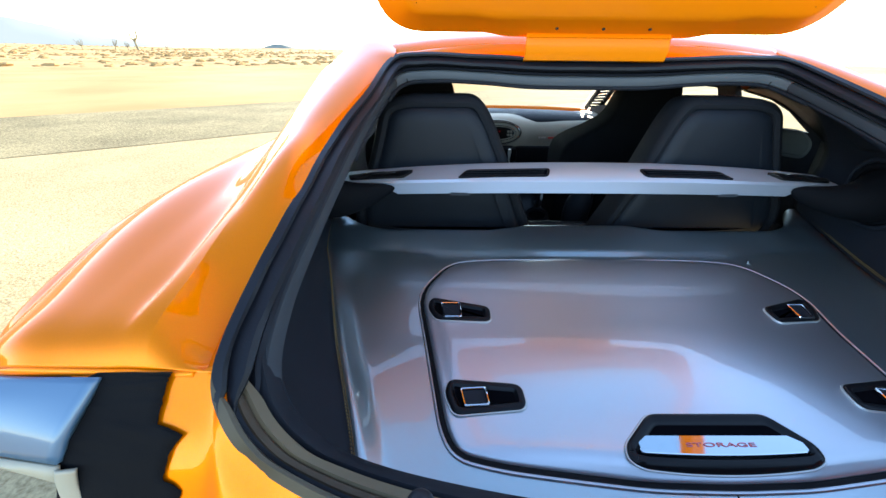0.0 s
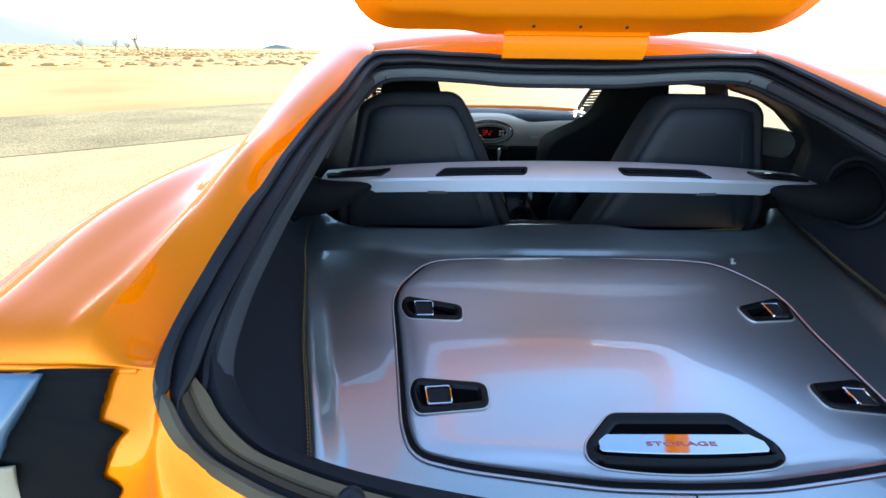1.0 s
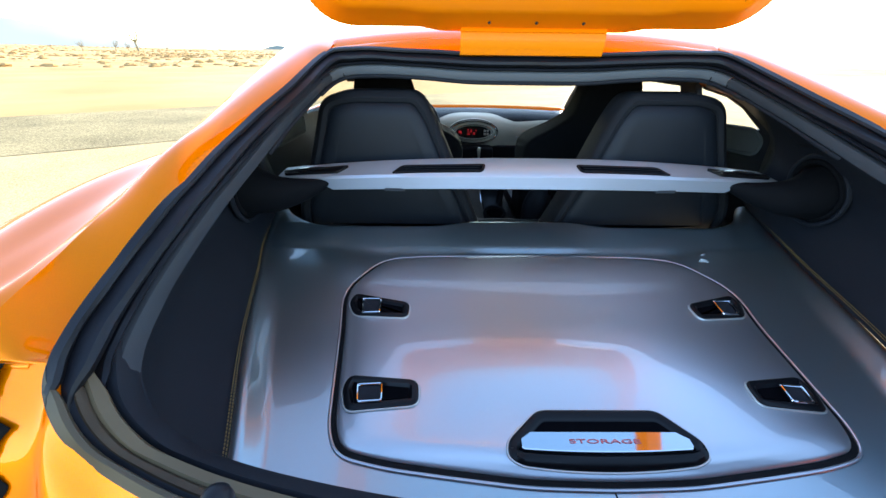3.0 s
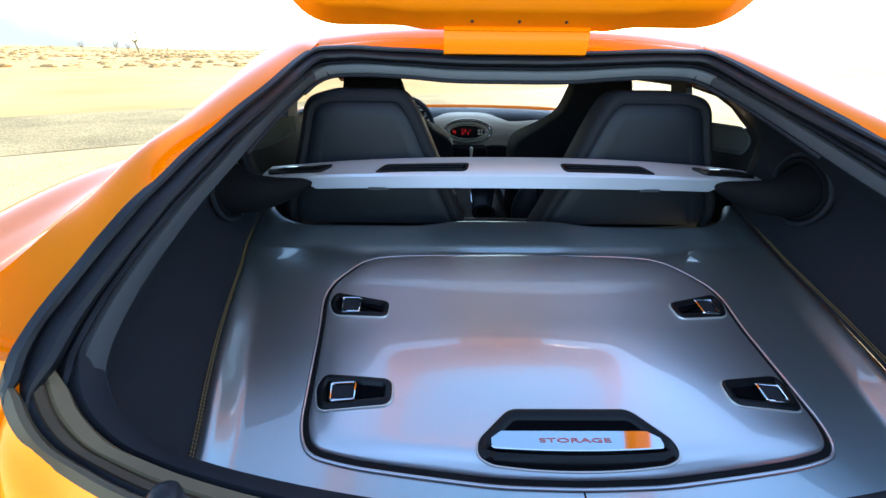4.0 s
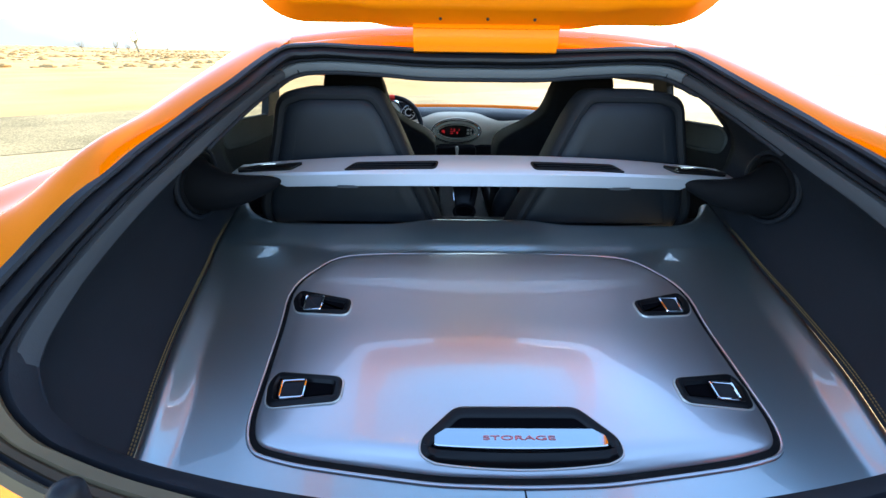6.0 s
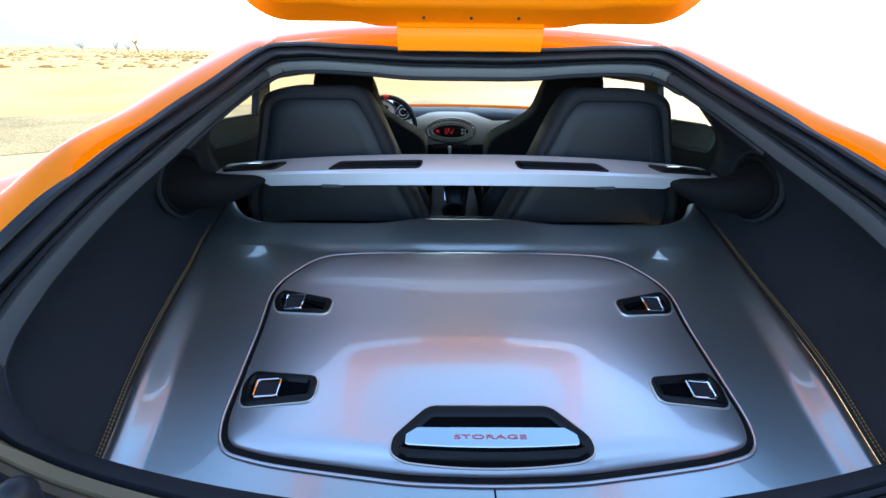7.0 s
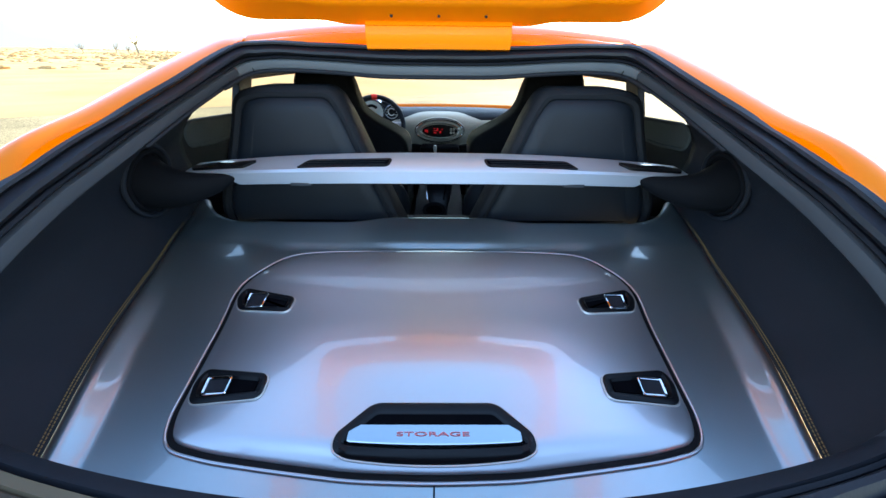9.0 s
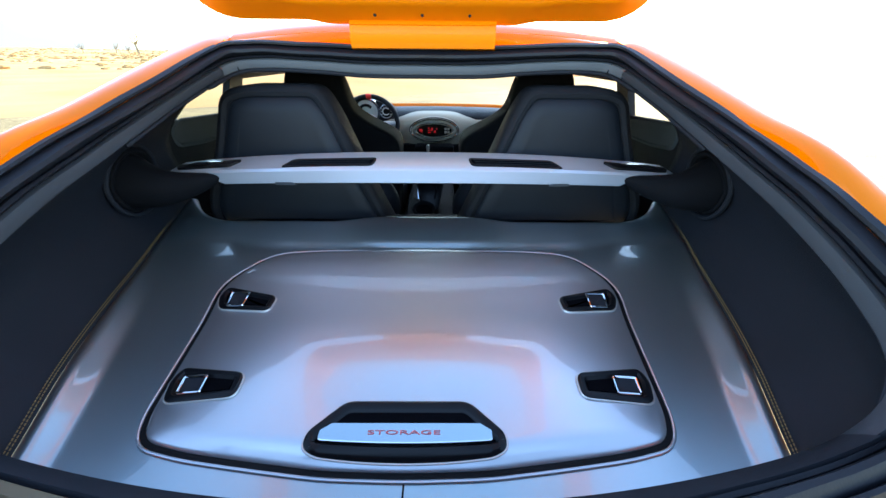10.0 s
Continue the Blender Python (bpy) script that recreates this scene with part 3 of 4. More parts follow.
def crown(x, y):
    """The lid's swell over its edges."""
    w = float(np.interp(y, (0.29, 0.42, 0.61, 0.70, 0.81), (0.345, 0.360, 0.388, 0.405, 0.36)))
    rise = 0.35 * smooth((y - 0.296) / 0.02) + 0.65 * math.sin(math.pi / 2 * max(0.0, min(1.0, (y - 0.305) / 0.15)))
    return 0.036 * max(0.0, 1 - (x / w) ** 2) * rise * (1 - 0.75 * smooth((y - 0.46) / 0.42))


EDGE_CURVE = spline([(0.428, 0.20, 0.688), (0.455, 0.315, 0.711), (0.489, 0.42, 0.725), (0.518, 0.50, 0.727), (0.556, 0.62, 0.730), (0.596, 0.75, 0.732), (0.614, 0.80, 0.733), (0.640, 0.90, 0.742), (0.652, 1.06, 0.784)], 120)


def tub_edge(y):
    """The tub's upper edge at y: x and z."""
    ys = [q.y for q in EDGE_CURVE]
    return float(np.interp(y, ys, [q.x for q in EDGE_CURVE])), float(np.interp(y, ys, [q.z for q in EDGE_CURVE]))


def tub():
    """Floor, the ramp up to its front edge, and sides that curve up; the sides run on past the seat wells."""
    rows = []
    n = 110
    for i in range(n + 1):
        half = []
        for k in range(45):
            u = k / 26 if k < 19 else 0.6923 + 0.3077 * (k - 18) / 26
            reach = 0.955 - 0.031 * smooth((u - 0.17) / 0.2) + 0.126 * max(0.0, (u - 0.74) / 0.26) ** 2.2
            y = 0.20 + (reach - 0.20) * i / n
            ex, ez = tub_edge(y)
            flat = float(np.interp(y, (0.25, 0.64, 0.76, 0.95), (0.79, 0.79, 0.81, 0.83)))
            f = max(0.0, (u - flat) / (1 - flat))
            start = 0.824 + 0.036 * max(0.0, min(1.0, (u - 0.58) / 0.14))
            end_y = min(reach, 0.955)
            ramp = max(0.0, (min(y, end_y) - start) / (end_y - start))
            dip = 0.006 * math.exp(-((y - 0.841) / 0.009) ** 2) * max(0.0, min(1.0, (0.30 - u) / 0.15))
            z = floor_z(y) + 0.002 + 0.029 * ramp * min(1.0, 0.35 + ramp / 0.4) - dip
            side = 0.20 * (f / 0.70) ** 2 if f < 0.70 else 0.20 + 0.80 * ((f - 0.70) / 0.30) ** 1.25
            half.append(Vector((u * ex, y, z + (ez - z) * side)))
        half.append(Vector((ex + 0.012, y, ez + 0.002)))
        rows.append(both(half))
    end = rows[-1]
    for a in (15, 30, 45, 60, 75, 90):
        rows.append([q + Vector((0, 0.020 * math.sin(radians(a)), -0.020 * (1 - math.cos(radians(a))))) for q in end])
    rows.append([q + Vector((0, 0.020, -0.06)) for q in end])
    return grid(rows)


part("cargo_tub", tub(), SILVER_DEEP, car, "glossy metallic silver moulded cargo floor", thick=0.012)


def on_floor(p, h=0.0):
    return Vector((p.x, p.y, floor_z(p.y) + h))


lid_half = [(0.0, 0.299), (0.10, 0.302), (0.20, 0.3145), (0.28, 0.326), (0.336, 0.341), (0.352, 0.378), (0.367, 0.48), (0.383, 0.59), (0.400, 0.688), (0.332, 0.797), (0.25, 0.809), (0.0, 0.815)]
lid_poly = rounded(lid_half + [(-x, y) for x, y in lid_half[-2:0:-1]], [0.03, 0.03, 0.03, 0.03, 0.035, 0.03, 0.05, 0.05, 0.05, 0.05, 0.03, 0.05] + [0.03, 0.05, 0.05, 0.05, 0.05, 0.03, 0.035, 0.03, 0.03, 0.03], 4)
GASKET = material("black_gasket", (0.005, 0.005, 0.006), 0.6, spec=0.12, grain=0.1)
part("lid_gasket", stack([[on_floor(p, h) for p in inset(lid_poly, d)] for d, h in ((-0.0075, -0.002), (-0.0075, 0.0035), (-0.0045, 0.0052), (0.004, 0.004))]), GASKET, car, "black rubber gasket round the storage lid")
part("lid_surround", tube([on_floor(p, 0.0032) for p in inset(lid_poly, -0.0098)], 0.0024, 8, closed=True), SILVER, car, "rounded silver edge round the storage lid")


def on_lid(p, h=0.0):
    return Vector((p.x, p.y, floor_z(p.y) + crown(p.x, p.y) + h))


def lid_rings():
    rings = [[on_floor(p, h) for p in inset(lid_poly, d)] for d, h in ((0.0, 0.0), (0.0, 0.0055), (0.0015, 0.0078))]
    centre = Vector((0, 0.56))
    for k in range(24):
        f = (k / 23) ** 1.3
        rings.append([on_floor(p, 0.0092 + 0.0003 * smooth(k / 4) + crown(p.x, p.y) * smooth((k + 0.6) / 3.5)) for p in ((q + (centre - q) * (0.97 * f)) for q in inset(lid_poly, 0.004))])
    return rings


part("storage_lid", stack(lid_rings()), SILVER, car, "silver storage lid set in the cargo floor")

LID_TOP = 0.0095


def dish(name, outline_, mat, label, wide, parent):
    """A raised rim round a matte black cap for a deep recess's shade, lying on the lid."""
    rings = [(0.0, 0.0), (0.0, 0.004), (0.003, 0.006), (wide * 0.8, 0.0055), (wide, 0.003), (wide + 0.002, 0.0012)]
    ob = part(name, stack([[on_lid(p, LID_TOP + h) for p in inset(outline_, d)] for d, h in rings]), mat, parent, label)
    part("recess_shade", stack([[on_lid(p, LID_TOP + h) for p in inset(outline_, wide + 0.0025)] for h in (0.0012, 0.0026)]), VOID, ob)
    part("cutout_edge", tube([on_lid(p, LID_TOP + 0.0012) for p in inset(outline_, -0.0012)], 0.0016, 6, closed=True), SATIN, ob)
    return ob


def latch(poly, loop, sx):
    poly = [Vector((sx * x, y)) for x, y in poly]
    loop = [Vector((sx * x, y)) for x, y in loop]
    if sx < 0:
        poly, loop = poly[::-1], loop[::-1]
    o = rounded(poly, 0.014, 5)
    base = dish("latch", o, PLASTIC, "recessed black latch with a chrome loop", 0.011, car)
    l = rounded(loop, 0.003, 3)
    part("chrome_loop", tube([on_lid(p, LID_TOP + 0.0075) for p in l], 0.0019, 8, closed=True), CHROME, base)
    part("latch_tongue", stack([[on_lid(p, LID_TOP + h) for p in inset(l, 0.002)] for h in (0.001, 0.006)]), BLACK_TRIM, base)
    return base


for sx in (-1, 1):
    latch([(0.238, 0.390), (0.341, 0.391), (0.354, 0.432), (0.347, 0.456), (0.240, 0.430)], [(0.291, 0.399), (0.325, 0.401), (0.330, 0.431), (0.294, 0.428)], sx)
    latch([(0.267, 0.582), (0.370, 0.604), (0.386, 0.640), (0.378, 0.666), (0.266, 0.624)], [(0.321, 0.599), (0.353, 0.603), (0.359, 0.642), (0.323, 0.637)], sx)

arc_x = [-0.108 + 0.216 * k / 8 for k in range(9)]
pull_poly = rounded([(-0.124, 0.316)] + [(x, 0.3045 + 0.0050 * (x / 0.108) ** 2) for x in arc_x] + [(0.124, 0.316), (0.123, 0.334), (0.080, 0.3725), (-0.080, 0.3725), (-0.123, 0.334)], 0.011, 4)
pull = dish("pull_handle", pull_poly, PLASTIC, "black recessed pull with a polished plate", 0.012, car)
plate_poly = rounded([(x, 0.3190 + 0.0040 * (x / 0.108) ** 2) for x in arc_x] + [(0.1065, 0.3460), (-0.1065, 0.3460)], [0.006] + [0.02] * 7 + [0.006, 0.005, 0.005], 4)
PLATE_Y = 0.332
PLATE_Z = floor_z(PLATE_Y) + crown(0.0, PLATE_Y) + LID_TOP - 0.002


def plate_point(p, h):
    return Vector((p.x, p.y, PLATE_Z + h + PLATE_SLOPE * (p.y - PLATE_Y)))


PLATE_SLOPE = 0.09
part("polished_plate", stack([[plate_point(p, h) for p in inset(plate_poly, d)] for d, h in ((0, 0.002), (0, 0.005), (0.001, 0.006))]), POLISHED, pull, "mirror-polished plate")


def lettering(text, size, mat, m, parent, depth=0.0004):
    c = bpy.data.curves.new("lettering", "FONT")
    c.body, c.size, c.extrude = text, size, depth
    c.align_x, c.align_y = "CENTER", "CENTER"
    tmp = bpy.data.objects.new("tmp", c)
    me = bpy.data.meshes.new_from_object(tmp)
    bpy.data.objects.remove(tmp)
    me.materials.clear()
    me.materials.append(mat)
    me.transform(m)
    o = new("lettering", me)
    o.parent = parent
    return o


lettering("STORAGE", 0.0078, PRINT, Matrix.Translation((-0.002, PLATE_Y, PLATE_Z + 0.0064)) @ pose(0, 0, 0, math.degrees(math.atan(PLATE_SLOPE)), 0, 0) @ Matrix.Diagonal((2.65, 1, 1, 1)), pull)

# ---- side trim between the opening and the cargo floor
def side_trim(side):
    low = spline([(tub_edge(y)[0] + 0.012, y, tub_edge(y)[1] + 0.003) for y in (0.22, 0.315, 0.42, 0.52, 0.62, 0.75, 0.85, 0.95, 1.05)], 30)
    high = spline([(0.500, 0.29, 0.795), (0.540, 0.335, 0.840), (0.547, 0.40, 0.877), (0.533, 0.52, 0.938), (0.515, 0.72, 1.005), (0.497, 0.86, 1.054), (0.470, 1.05, 1.11)], 30)
    rows = []
    for i, (a, b) in enumerate(zip(low, high)):
        f = i / 30
        bulge = 0.03 + 0.08 * f
        m1 = a.lerp(b, 0.12) + Vector((0.012, 0, 0))
        m2 = a.lerp(b, 0.5) + Vector((bulge, 0, 0))
        m3 = a.lerp(b, 0.85) + Vector((bulge * 0.8, 0, 0))
        rows.append(spline([a, m1, m2, m3, b + Vector((0.004, 0, 0.002))], 14))
    if side < 0:
        rows = [flip(r) for r in rows]
    return grid(rows), rows


for side in (-1, 1):
    bm, rows = side_trim(side)
    trim = part("side_trim", bm, BLACK_TRIM, car, "black upholstered cargo side panel with ochre stitching", thick=0.003)
    for off in (0.008, 0.0115):
        line = [r[0] + (r[4] - r[0]).normalized() * off + Vector((-0.0075 * side, 0, 0.004)) for r in rows]
        path = spline(line, 160)
        bits = [tube([path[k], path[k].lerp(path[k + 1], 0.62)], 0.0009, 4) for k in range(0, 160)]
        part("stitching", join(*bits), THREAD, trim)
    # lining that turns from the cargo side to the cabin side
    last = rows[-1]
    turn = [[q, q.lerp(Vector((side * 0.735, q.y + 0.05, q.z)), 0.6), Vector((side * 0.737, q.y + 0.09, min(q.z, 1.0)))] for q in last]
    part("corner_lining", grid(turn), BLACK_TRIM, car, thick=0.006)
    edge_in = [Vector((side * q.x, q.y, q.z)) for q in RIM_IN[19:34]]
    edge_win = spline([(side * 0.738, 1.50, 1.075), (side * 0.738, 1.36, 1.058), (side * 0.738, 1.27, 1.03), (side * 0.738, 1.17, 0.985), (side * 0.738, 1.10, 0.95)], 14)
    part("pillar_lining", grid([[a, a.lerp(b, 0.3) + Vector((0, 0, 0.012)), a.lerp(b, 0.7) + Vector((0, 0, 0.008)), b] for a, b in zip(edge_in, edge_win)]), BLACK_TRIM, car, "black lining of the rear pillar", thick=0.006)

# ---- cross bar with vents
def bar():
    rows = []
    for i in range(91):
        x = -0.592 + 1.184 * i / 90
        a = abs(x)
        arch = -0.032 * (a / 0.5) ** 2.2
        yb = 0.862 + 0.020 * (a / 0.5) ** 2
        thin = 1 - 0.86 * max(0.0, min(1.0, (a - 0.462) / 0.075)) ** 0.75
        zt = 0.921 + arch * 0.45
        zb = zt - (0.0375 + arch * 0.08) * thin
        rows.append([Vector((x, yb + 0.075, zb + 0.006)), Vector((x, yb + 0.012, zb)), Vector((x, yb + 0.003, zb + 0.003 * thin)), Vector((x, yb, zt - 0.006 * thin)), Vector((x, yb + 0.004, zt)),
                     Vector((x, yb + 0.05, zt + 0.018 + arch * 0.3)), Vector((x, yb + 0.08, zt + 0.019 + arch * 0.3)), Vector((x, yb + 0.088, zt + 0.012 + arch * 0.3))])
    return grid(rows, closed=True)


cross_bar = part("cross_bar", bar(), BAR_PAINT, car, "satin silver cross bar behind the rear seats")


def bar_top(x, f):
    """A point on the bar's upper face, f from its rear edge (0) to its front (1)."""
    a = abs(x)
    arch = -0.032 * (a / 0.5) ** 2.2
    return Vector((x, 0.862 + 0.020 * (a / 0.5) ** 2 + 0.004 + 0.046 * f, 0.921 + arch * 0.45 + (0.018 + arch * 0.3) * f))


for sx in (-1, 1):
    o = rounded([(0.104, 0.0345), (0.112, 0.006), (0.322, 0.0035), (0.300, 0.0345)], [0.010, 0.012, 0.006, 0.012], 6)
    lays = [[bar_top(sx * p.x, p.y / 0.046) + Vector((0, -0.3 * h, h)) for p in inset(o, d)] for d, h in ((0.0, 0.0), (0.0, 0.0025), (0.0022, 0.0035), (0.0045, 0.0028), (0.0055, 0.0004))]
    part("air_vent", stack(lays), PLASTIC, cross_bar, "black slotted air vent")
    # flat black sheet on the uncut bar gives the slot's inner shade
    part("slot_shade", stack([[bar_top(sx * p.x, p.y / 0.046) + Vector((0, 0, h)) for p in inset(o, 0.0056)] for h in (0.0008, 0.0016)]), VOID, cross_bar)
    for f, x0, x1 in ((0.26, 0.122, 0.305), (0.42, 0.120, 0.301), (0.58, 0.118, 0.296)):
        part("slat", tube([bar_top(sx * (x0 + (x1 - x0) * k / 6), f) + Vector((0, 0, 0.0026)) for k in range(7)], 0.0011, 6), PLASTIC, cross_bar)
    tongue = rounded([(0.425, 0.040), (0.448, 0.012), (0.575, 0.012), (0.585, 0.036)], 0.007, 4)
    part("bar_insert", stack([[bar_top(sx * p.x, p.y / 0.046) + Vector((0, -0.002, h)) for p in tongue] for h in (0.0, 0.005)]), PLASTIC, cross_bar, "gloss black insert at the bar's end")
    # chrome strip put in for the sky's highlight on the gloss insert
    part("insert_highlight", tube([bar_top(sx * x, 0.66) + Vector((0, 0, 0.005)) for x in (0.468, 0.50, 0.535, 0.56)], [0.0015, 0.004, 0.004, 0.0015], 6), CHROME, cross_bar)
    # end bracket and its socket in the side panel
    br = [(0.466, 0.893, 0.006), (0.478, 0.889, 0.012), (0.495, 0.884, 0.018), (0.52, 0.878, 0.025), (0.55, 0.875, 0.033), (0.58, 0.876, 0.042), (0.602, 0.883, 0.051), (0.618, 0.890, 0.058), (0.628, 0.893, 0.060), (0.650, 0.894, 0.060)]
    curve = spline([(x, z, r) for x, z, r in br], 26)
    rows = []
    for q in curve:
        y = 0.888 - 0.046 * smooth((q.x - 0.47) / 0.15)
        rows.append([Vector((sx * (q.x + 0.02 * (1 - math.cos(a)) * smooth((q.x - 0.56) / 0.08)), y + 0.92 * q.z * math.cos(a), q.y + q.z * math.sin(a))) for a in (2 * math.pi * k / 28 for k in range(28))])
    part("bar_bracket", stack(rows, True, True), BRACKET, cross_bar, "black horn-shaped bracket at the bar's end")
    for r, h, m in ((0.064, 0.006, BRACKET), (0.077, 0.0055, BLACK_TRIM)):
        ringp = [Vector((sx * (0.640 - 0.016 * max(0, math.sin(a))), 0.846 + r * math.cos(a), 0.895 + r * math.sin(a))) for a in (2 * math.pi * k / 36 for k in range(36))]
        part("socket_ring", tube(ringp, h, 8, closed=True), m, car, "round socket in the cargo side panel")
    tab = [(sx * 0.292, 0.872), (sx * 0.338, 0.872), (sx * 0.338, 0.905), (sx * 0.292, 0.905)]
    part("belt_guide", stack([[Vector((x, y, z)) for x, y in tab] for z in (0.8775, 0.884)], True, True), GREY_TRIM, cross_bar, "small grey belt guide under the bar", smooth=False)

# ---- rear seat backs
def seat_back(sx):
    prof = rounded([(-0.600, 0.690), (-0.085, 0.690), (-0.104, 0.738), (-0.178, 0.916), (-0.226, 1.025), (-0.262, 1.082), (-0.450, 1.082), (-0.512, 1.062), (-0.540, 0.95), (-0.572, 0.85), (-0.605, 0.775)],
                   [0.05, 0.02, 0.03, 0.06, 0.08, 0.05, 0.06, 0.05, 0.10, 0.10, 0.05], 6)
    prof = [Vector((sx * -p.x, p.y)) for p in prof]
    def at(p, y):
        return Vector((p.x, y + 0.10 * (p.y - 0.9) + 0.35 * max(0.0, 0.86 - p.y) ** 1.2, p.y))
    shell = part("seat_back", stack([[at(p, y) for p in inset(prof, d)] for d, y in ((0.02, 1.12), (0.0, 1.10), (0.0, 1.03), (0.006, 1.018), (0.016, 1.013), (0.026, 1.016), (0.030, 1.022))], True, True), LEATHER_RIM, car, "charcoal leather rear seat back with a stitched rim")
    face = rounded([(-0.560, 0.700), (-0.125, 0.700), (-0.140, 0.742), (-0.208, 0.910), (-0.254, 1.018), (-0.285, 1.052), (-0.44, 1.052), (-0.486, 1.037), (-0.513, 0.94), (-0.544, 0.84), (-0.572, 0.775)],
                   [0.04, 0.02, 0.03, 0.10, 0.09, 0.05, 0.06, 0.06, 0.10, 0.10, 0.05], 8)
    face = [Vector((sx * -p.x, p.y)) for p in face]
    part("seat_panel", stack([[at(p, y) for p in inset(face, d)] for d, y in ((-0.006, 1.026), (0.0, 1.018), (0.006, 1.013), (0.018, 1.009), (0.035, 1.007))]), LEATHER, shell, "smooth black leather back panel")
    return shell


for sx in (-1, 1):
    seat_back(sx)

# ---- front seats
def front_seat(sx):
    def ring_(z, x0, x1, y0, y1, r=0.03):
        o = rounded([(x0, y0), (x1, y0), (x1, y1), (x0, y1)], r, 4)
        return [Vector((sx * p.x, p.y, z)) for p in o]
    lev = [(0.50, 0.14, 0.66, 1.64, 1.84), (0.70, 0.13, 0.66, 1.58, 1.80), (0.82, 0.12, 0.66, 1.54, 1.76), (0.875, 0.145, 0.645, 1.53, 1.74), (0.93, 0.235, 0.58, 1.52, 1.70), (0.98, 0.29, 0.54, 1.515, 1.67), (1.07, 0.315, 0.525, 1.51, 1.63), (1.105, 0.335, 0.51, 1.52, 1.62), (1.112, 0.37, 0.48, 1.54, 1.60)]
    cols = spline([(a, b, c) for a, b, c, d, e in lev], 32)
    ys = spline([(d, e, 0) for a, b, c, d, e in lev], 32)
    s = part("front_seat", stack([ring_(c.x, c.y, c.z, q.x, q.y) for c, q in zip(cols, ys)]), LEATHER_FRONT, car, "black leather front bucket seat with integral headrest")
    part("seat_cushion", block(sx * 0.40 - 0.25, sx * 0.40 + 0.25, 1.75, 2.25, 0.38, 0.52, 0.04), LEATHER, s)
    return s


for sx in (-1, 1):
    front_seat(sx)

# ---- dashboard, steering wheel, console
def dashboard():
    rows = []
    for i in range(49):
        x = -0.72 + 1.44 * i / 48
        bump = math.exp(-(x / 0.19) ** 4)
        rows.append(spline([(x, 2.62, 0.50), (x, 2.66 - 0.05 * bump, 0.62), (x, 2.64 - 0.06 * bump, 0.72), (x, 2.66 - 0.06 * bump, 0.785 + 0.03 * bump), (x, 2.74, 0.812 + 0.022 * bump), (x, 2.85, 0.830), (x, 3.05, 0.818)], 20))
    return grid(rows)


DASH_RED = material("red_dash_print", (0.65, 0.06, 0.03), 0.5)
dash = part("dashboard", dashboard(), BEIGE, car, "grey beige dashboard with an oval instrument pod", thick=0.01)
part("dash_top", grid([[Vector((x, y, z - 0.02 * (x / 0.7) ** 2)) for y, z in ((2.665, 0.792), (2.69, 0.815), (2.74, 0.834), (2.86, 0.846), (3.02, 0.836), (3.06, 0.822))] for x in [-0.72 + 0.09 * k for k in range(17)]]), LEATHER, dash, thick=0.01)


part("lower_dash", grid([[Vector((x, y, z)) for y, z in ((2.570, 0.40), (2.575, 0.52), (2.585, 0.60), (2.595, 0.636), (2.63, 0.642))] for x in [-0.72 + 0.12 * k for k in range(13)]]), LEATHER_FRONT, dash, "black lower dashboard", thick=0.006)
part("centre_panel", block(-0.125, 0.125, 2.47, 2.585, 0.40, 0.655, 0.02), BRACKET, dash)
for x0, x1, m in ((0.290, 0.300, SATIN), (0.306, 0.338, SATIN), (0.352, 0.392, DASH_RED), (0.398, 0.436, DASH_RED)):
    part("dash_script", block(x0, x1, 2.633, 2.640, 0.688, 0.699, 0.001), m, dash)


def oval(cx, cz, a, b, y, n=40):
    return [Vector((cx + a * math.cos(t), y - 0.05 * (cz + b * math.sin(t) - 0.73), cz + b * math.sin(t))) for t in (2 * math.pi * k / n for k in range(n))]


pod = part("display_pod", stack([oval(0, 0.753, a, b, y) for a, b, y in ((0.160, 0.082, 2.60), (0.158, 0.080, 2.565), (0.150, 0.072, 2.555), (0.140, 0.064, 2.560))]), BEIGE, car, "oval display pod with a cream bezel")
part("display_face", stack([oval(0, 0.753, a, b, y) for a, b, y in ((0.139, 0.063, 2.560), (0.118, 0.046, 2.553), (0.112, 0.041, 2.556))]), BEIGE, pod)
part("display_glass", stack([oval(0, 0.755, a, b, y) for a, b, y in ((0.112, 0.040, 2.556), (0.108, 0.037, 2.551))]), PLASTIC, pod)
DIGIT = bpy.data.materials.new("red_display")
DIGIT.use_nodes = True
db = DIGIT.node_tree.nodes["Principled BSDF"]
db.inputs["Base Color"].default_value, db.inputs["Emission Color"].default_value, db.inputs["Emission Strength"].default_value = (0.25, 0, 0, 1), (1, 0.02, 0.03, 1), 0.05
for x, z, w, h in ((-0.088, 0.737, 0.012, 0.014), (-0.078, 0.733, 0.006, 0.018), (-0.026, 0.737, 0.030, 0.003), (-0.034, 0.750, 0.012, 0.005), (-0.014, 0.744, 0.008, 0.018),
                   (-0.030, 0.724, 0.018, 0.006), (0.004, 0.728, 0.010, 0.014), (0.016, 0.746, 0.006, 0.008)):
    part("display_mark", block(x - w / 2, x + w / 2, 2.548, 2.5505, z + 0.02 - h / 2, z + 0.02 + h / 2, 0.0008), DIGIT, pod)
part("outer_ring", tube(oval(0, 0.755, 0.148, 0.069, 2.553), 0.0035, 6, closed=True), CHROME, pod)
part("inner_ring", tube(oval(0, 0.755, 0.122, 0.048, 2.552), 0.0025, 6, closed=True), CHROME, pod)
part("ring_groove", tube(oval(0, 0.755, 0.156, 0.077, 2.562), 0.003, 6, closed=True), VOID, pod)
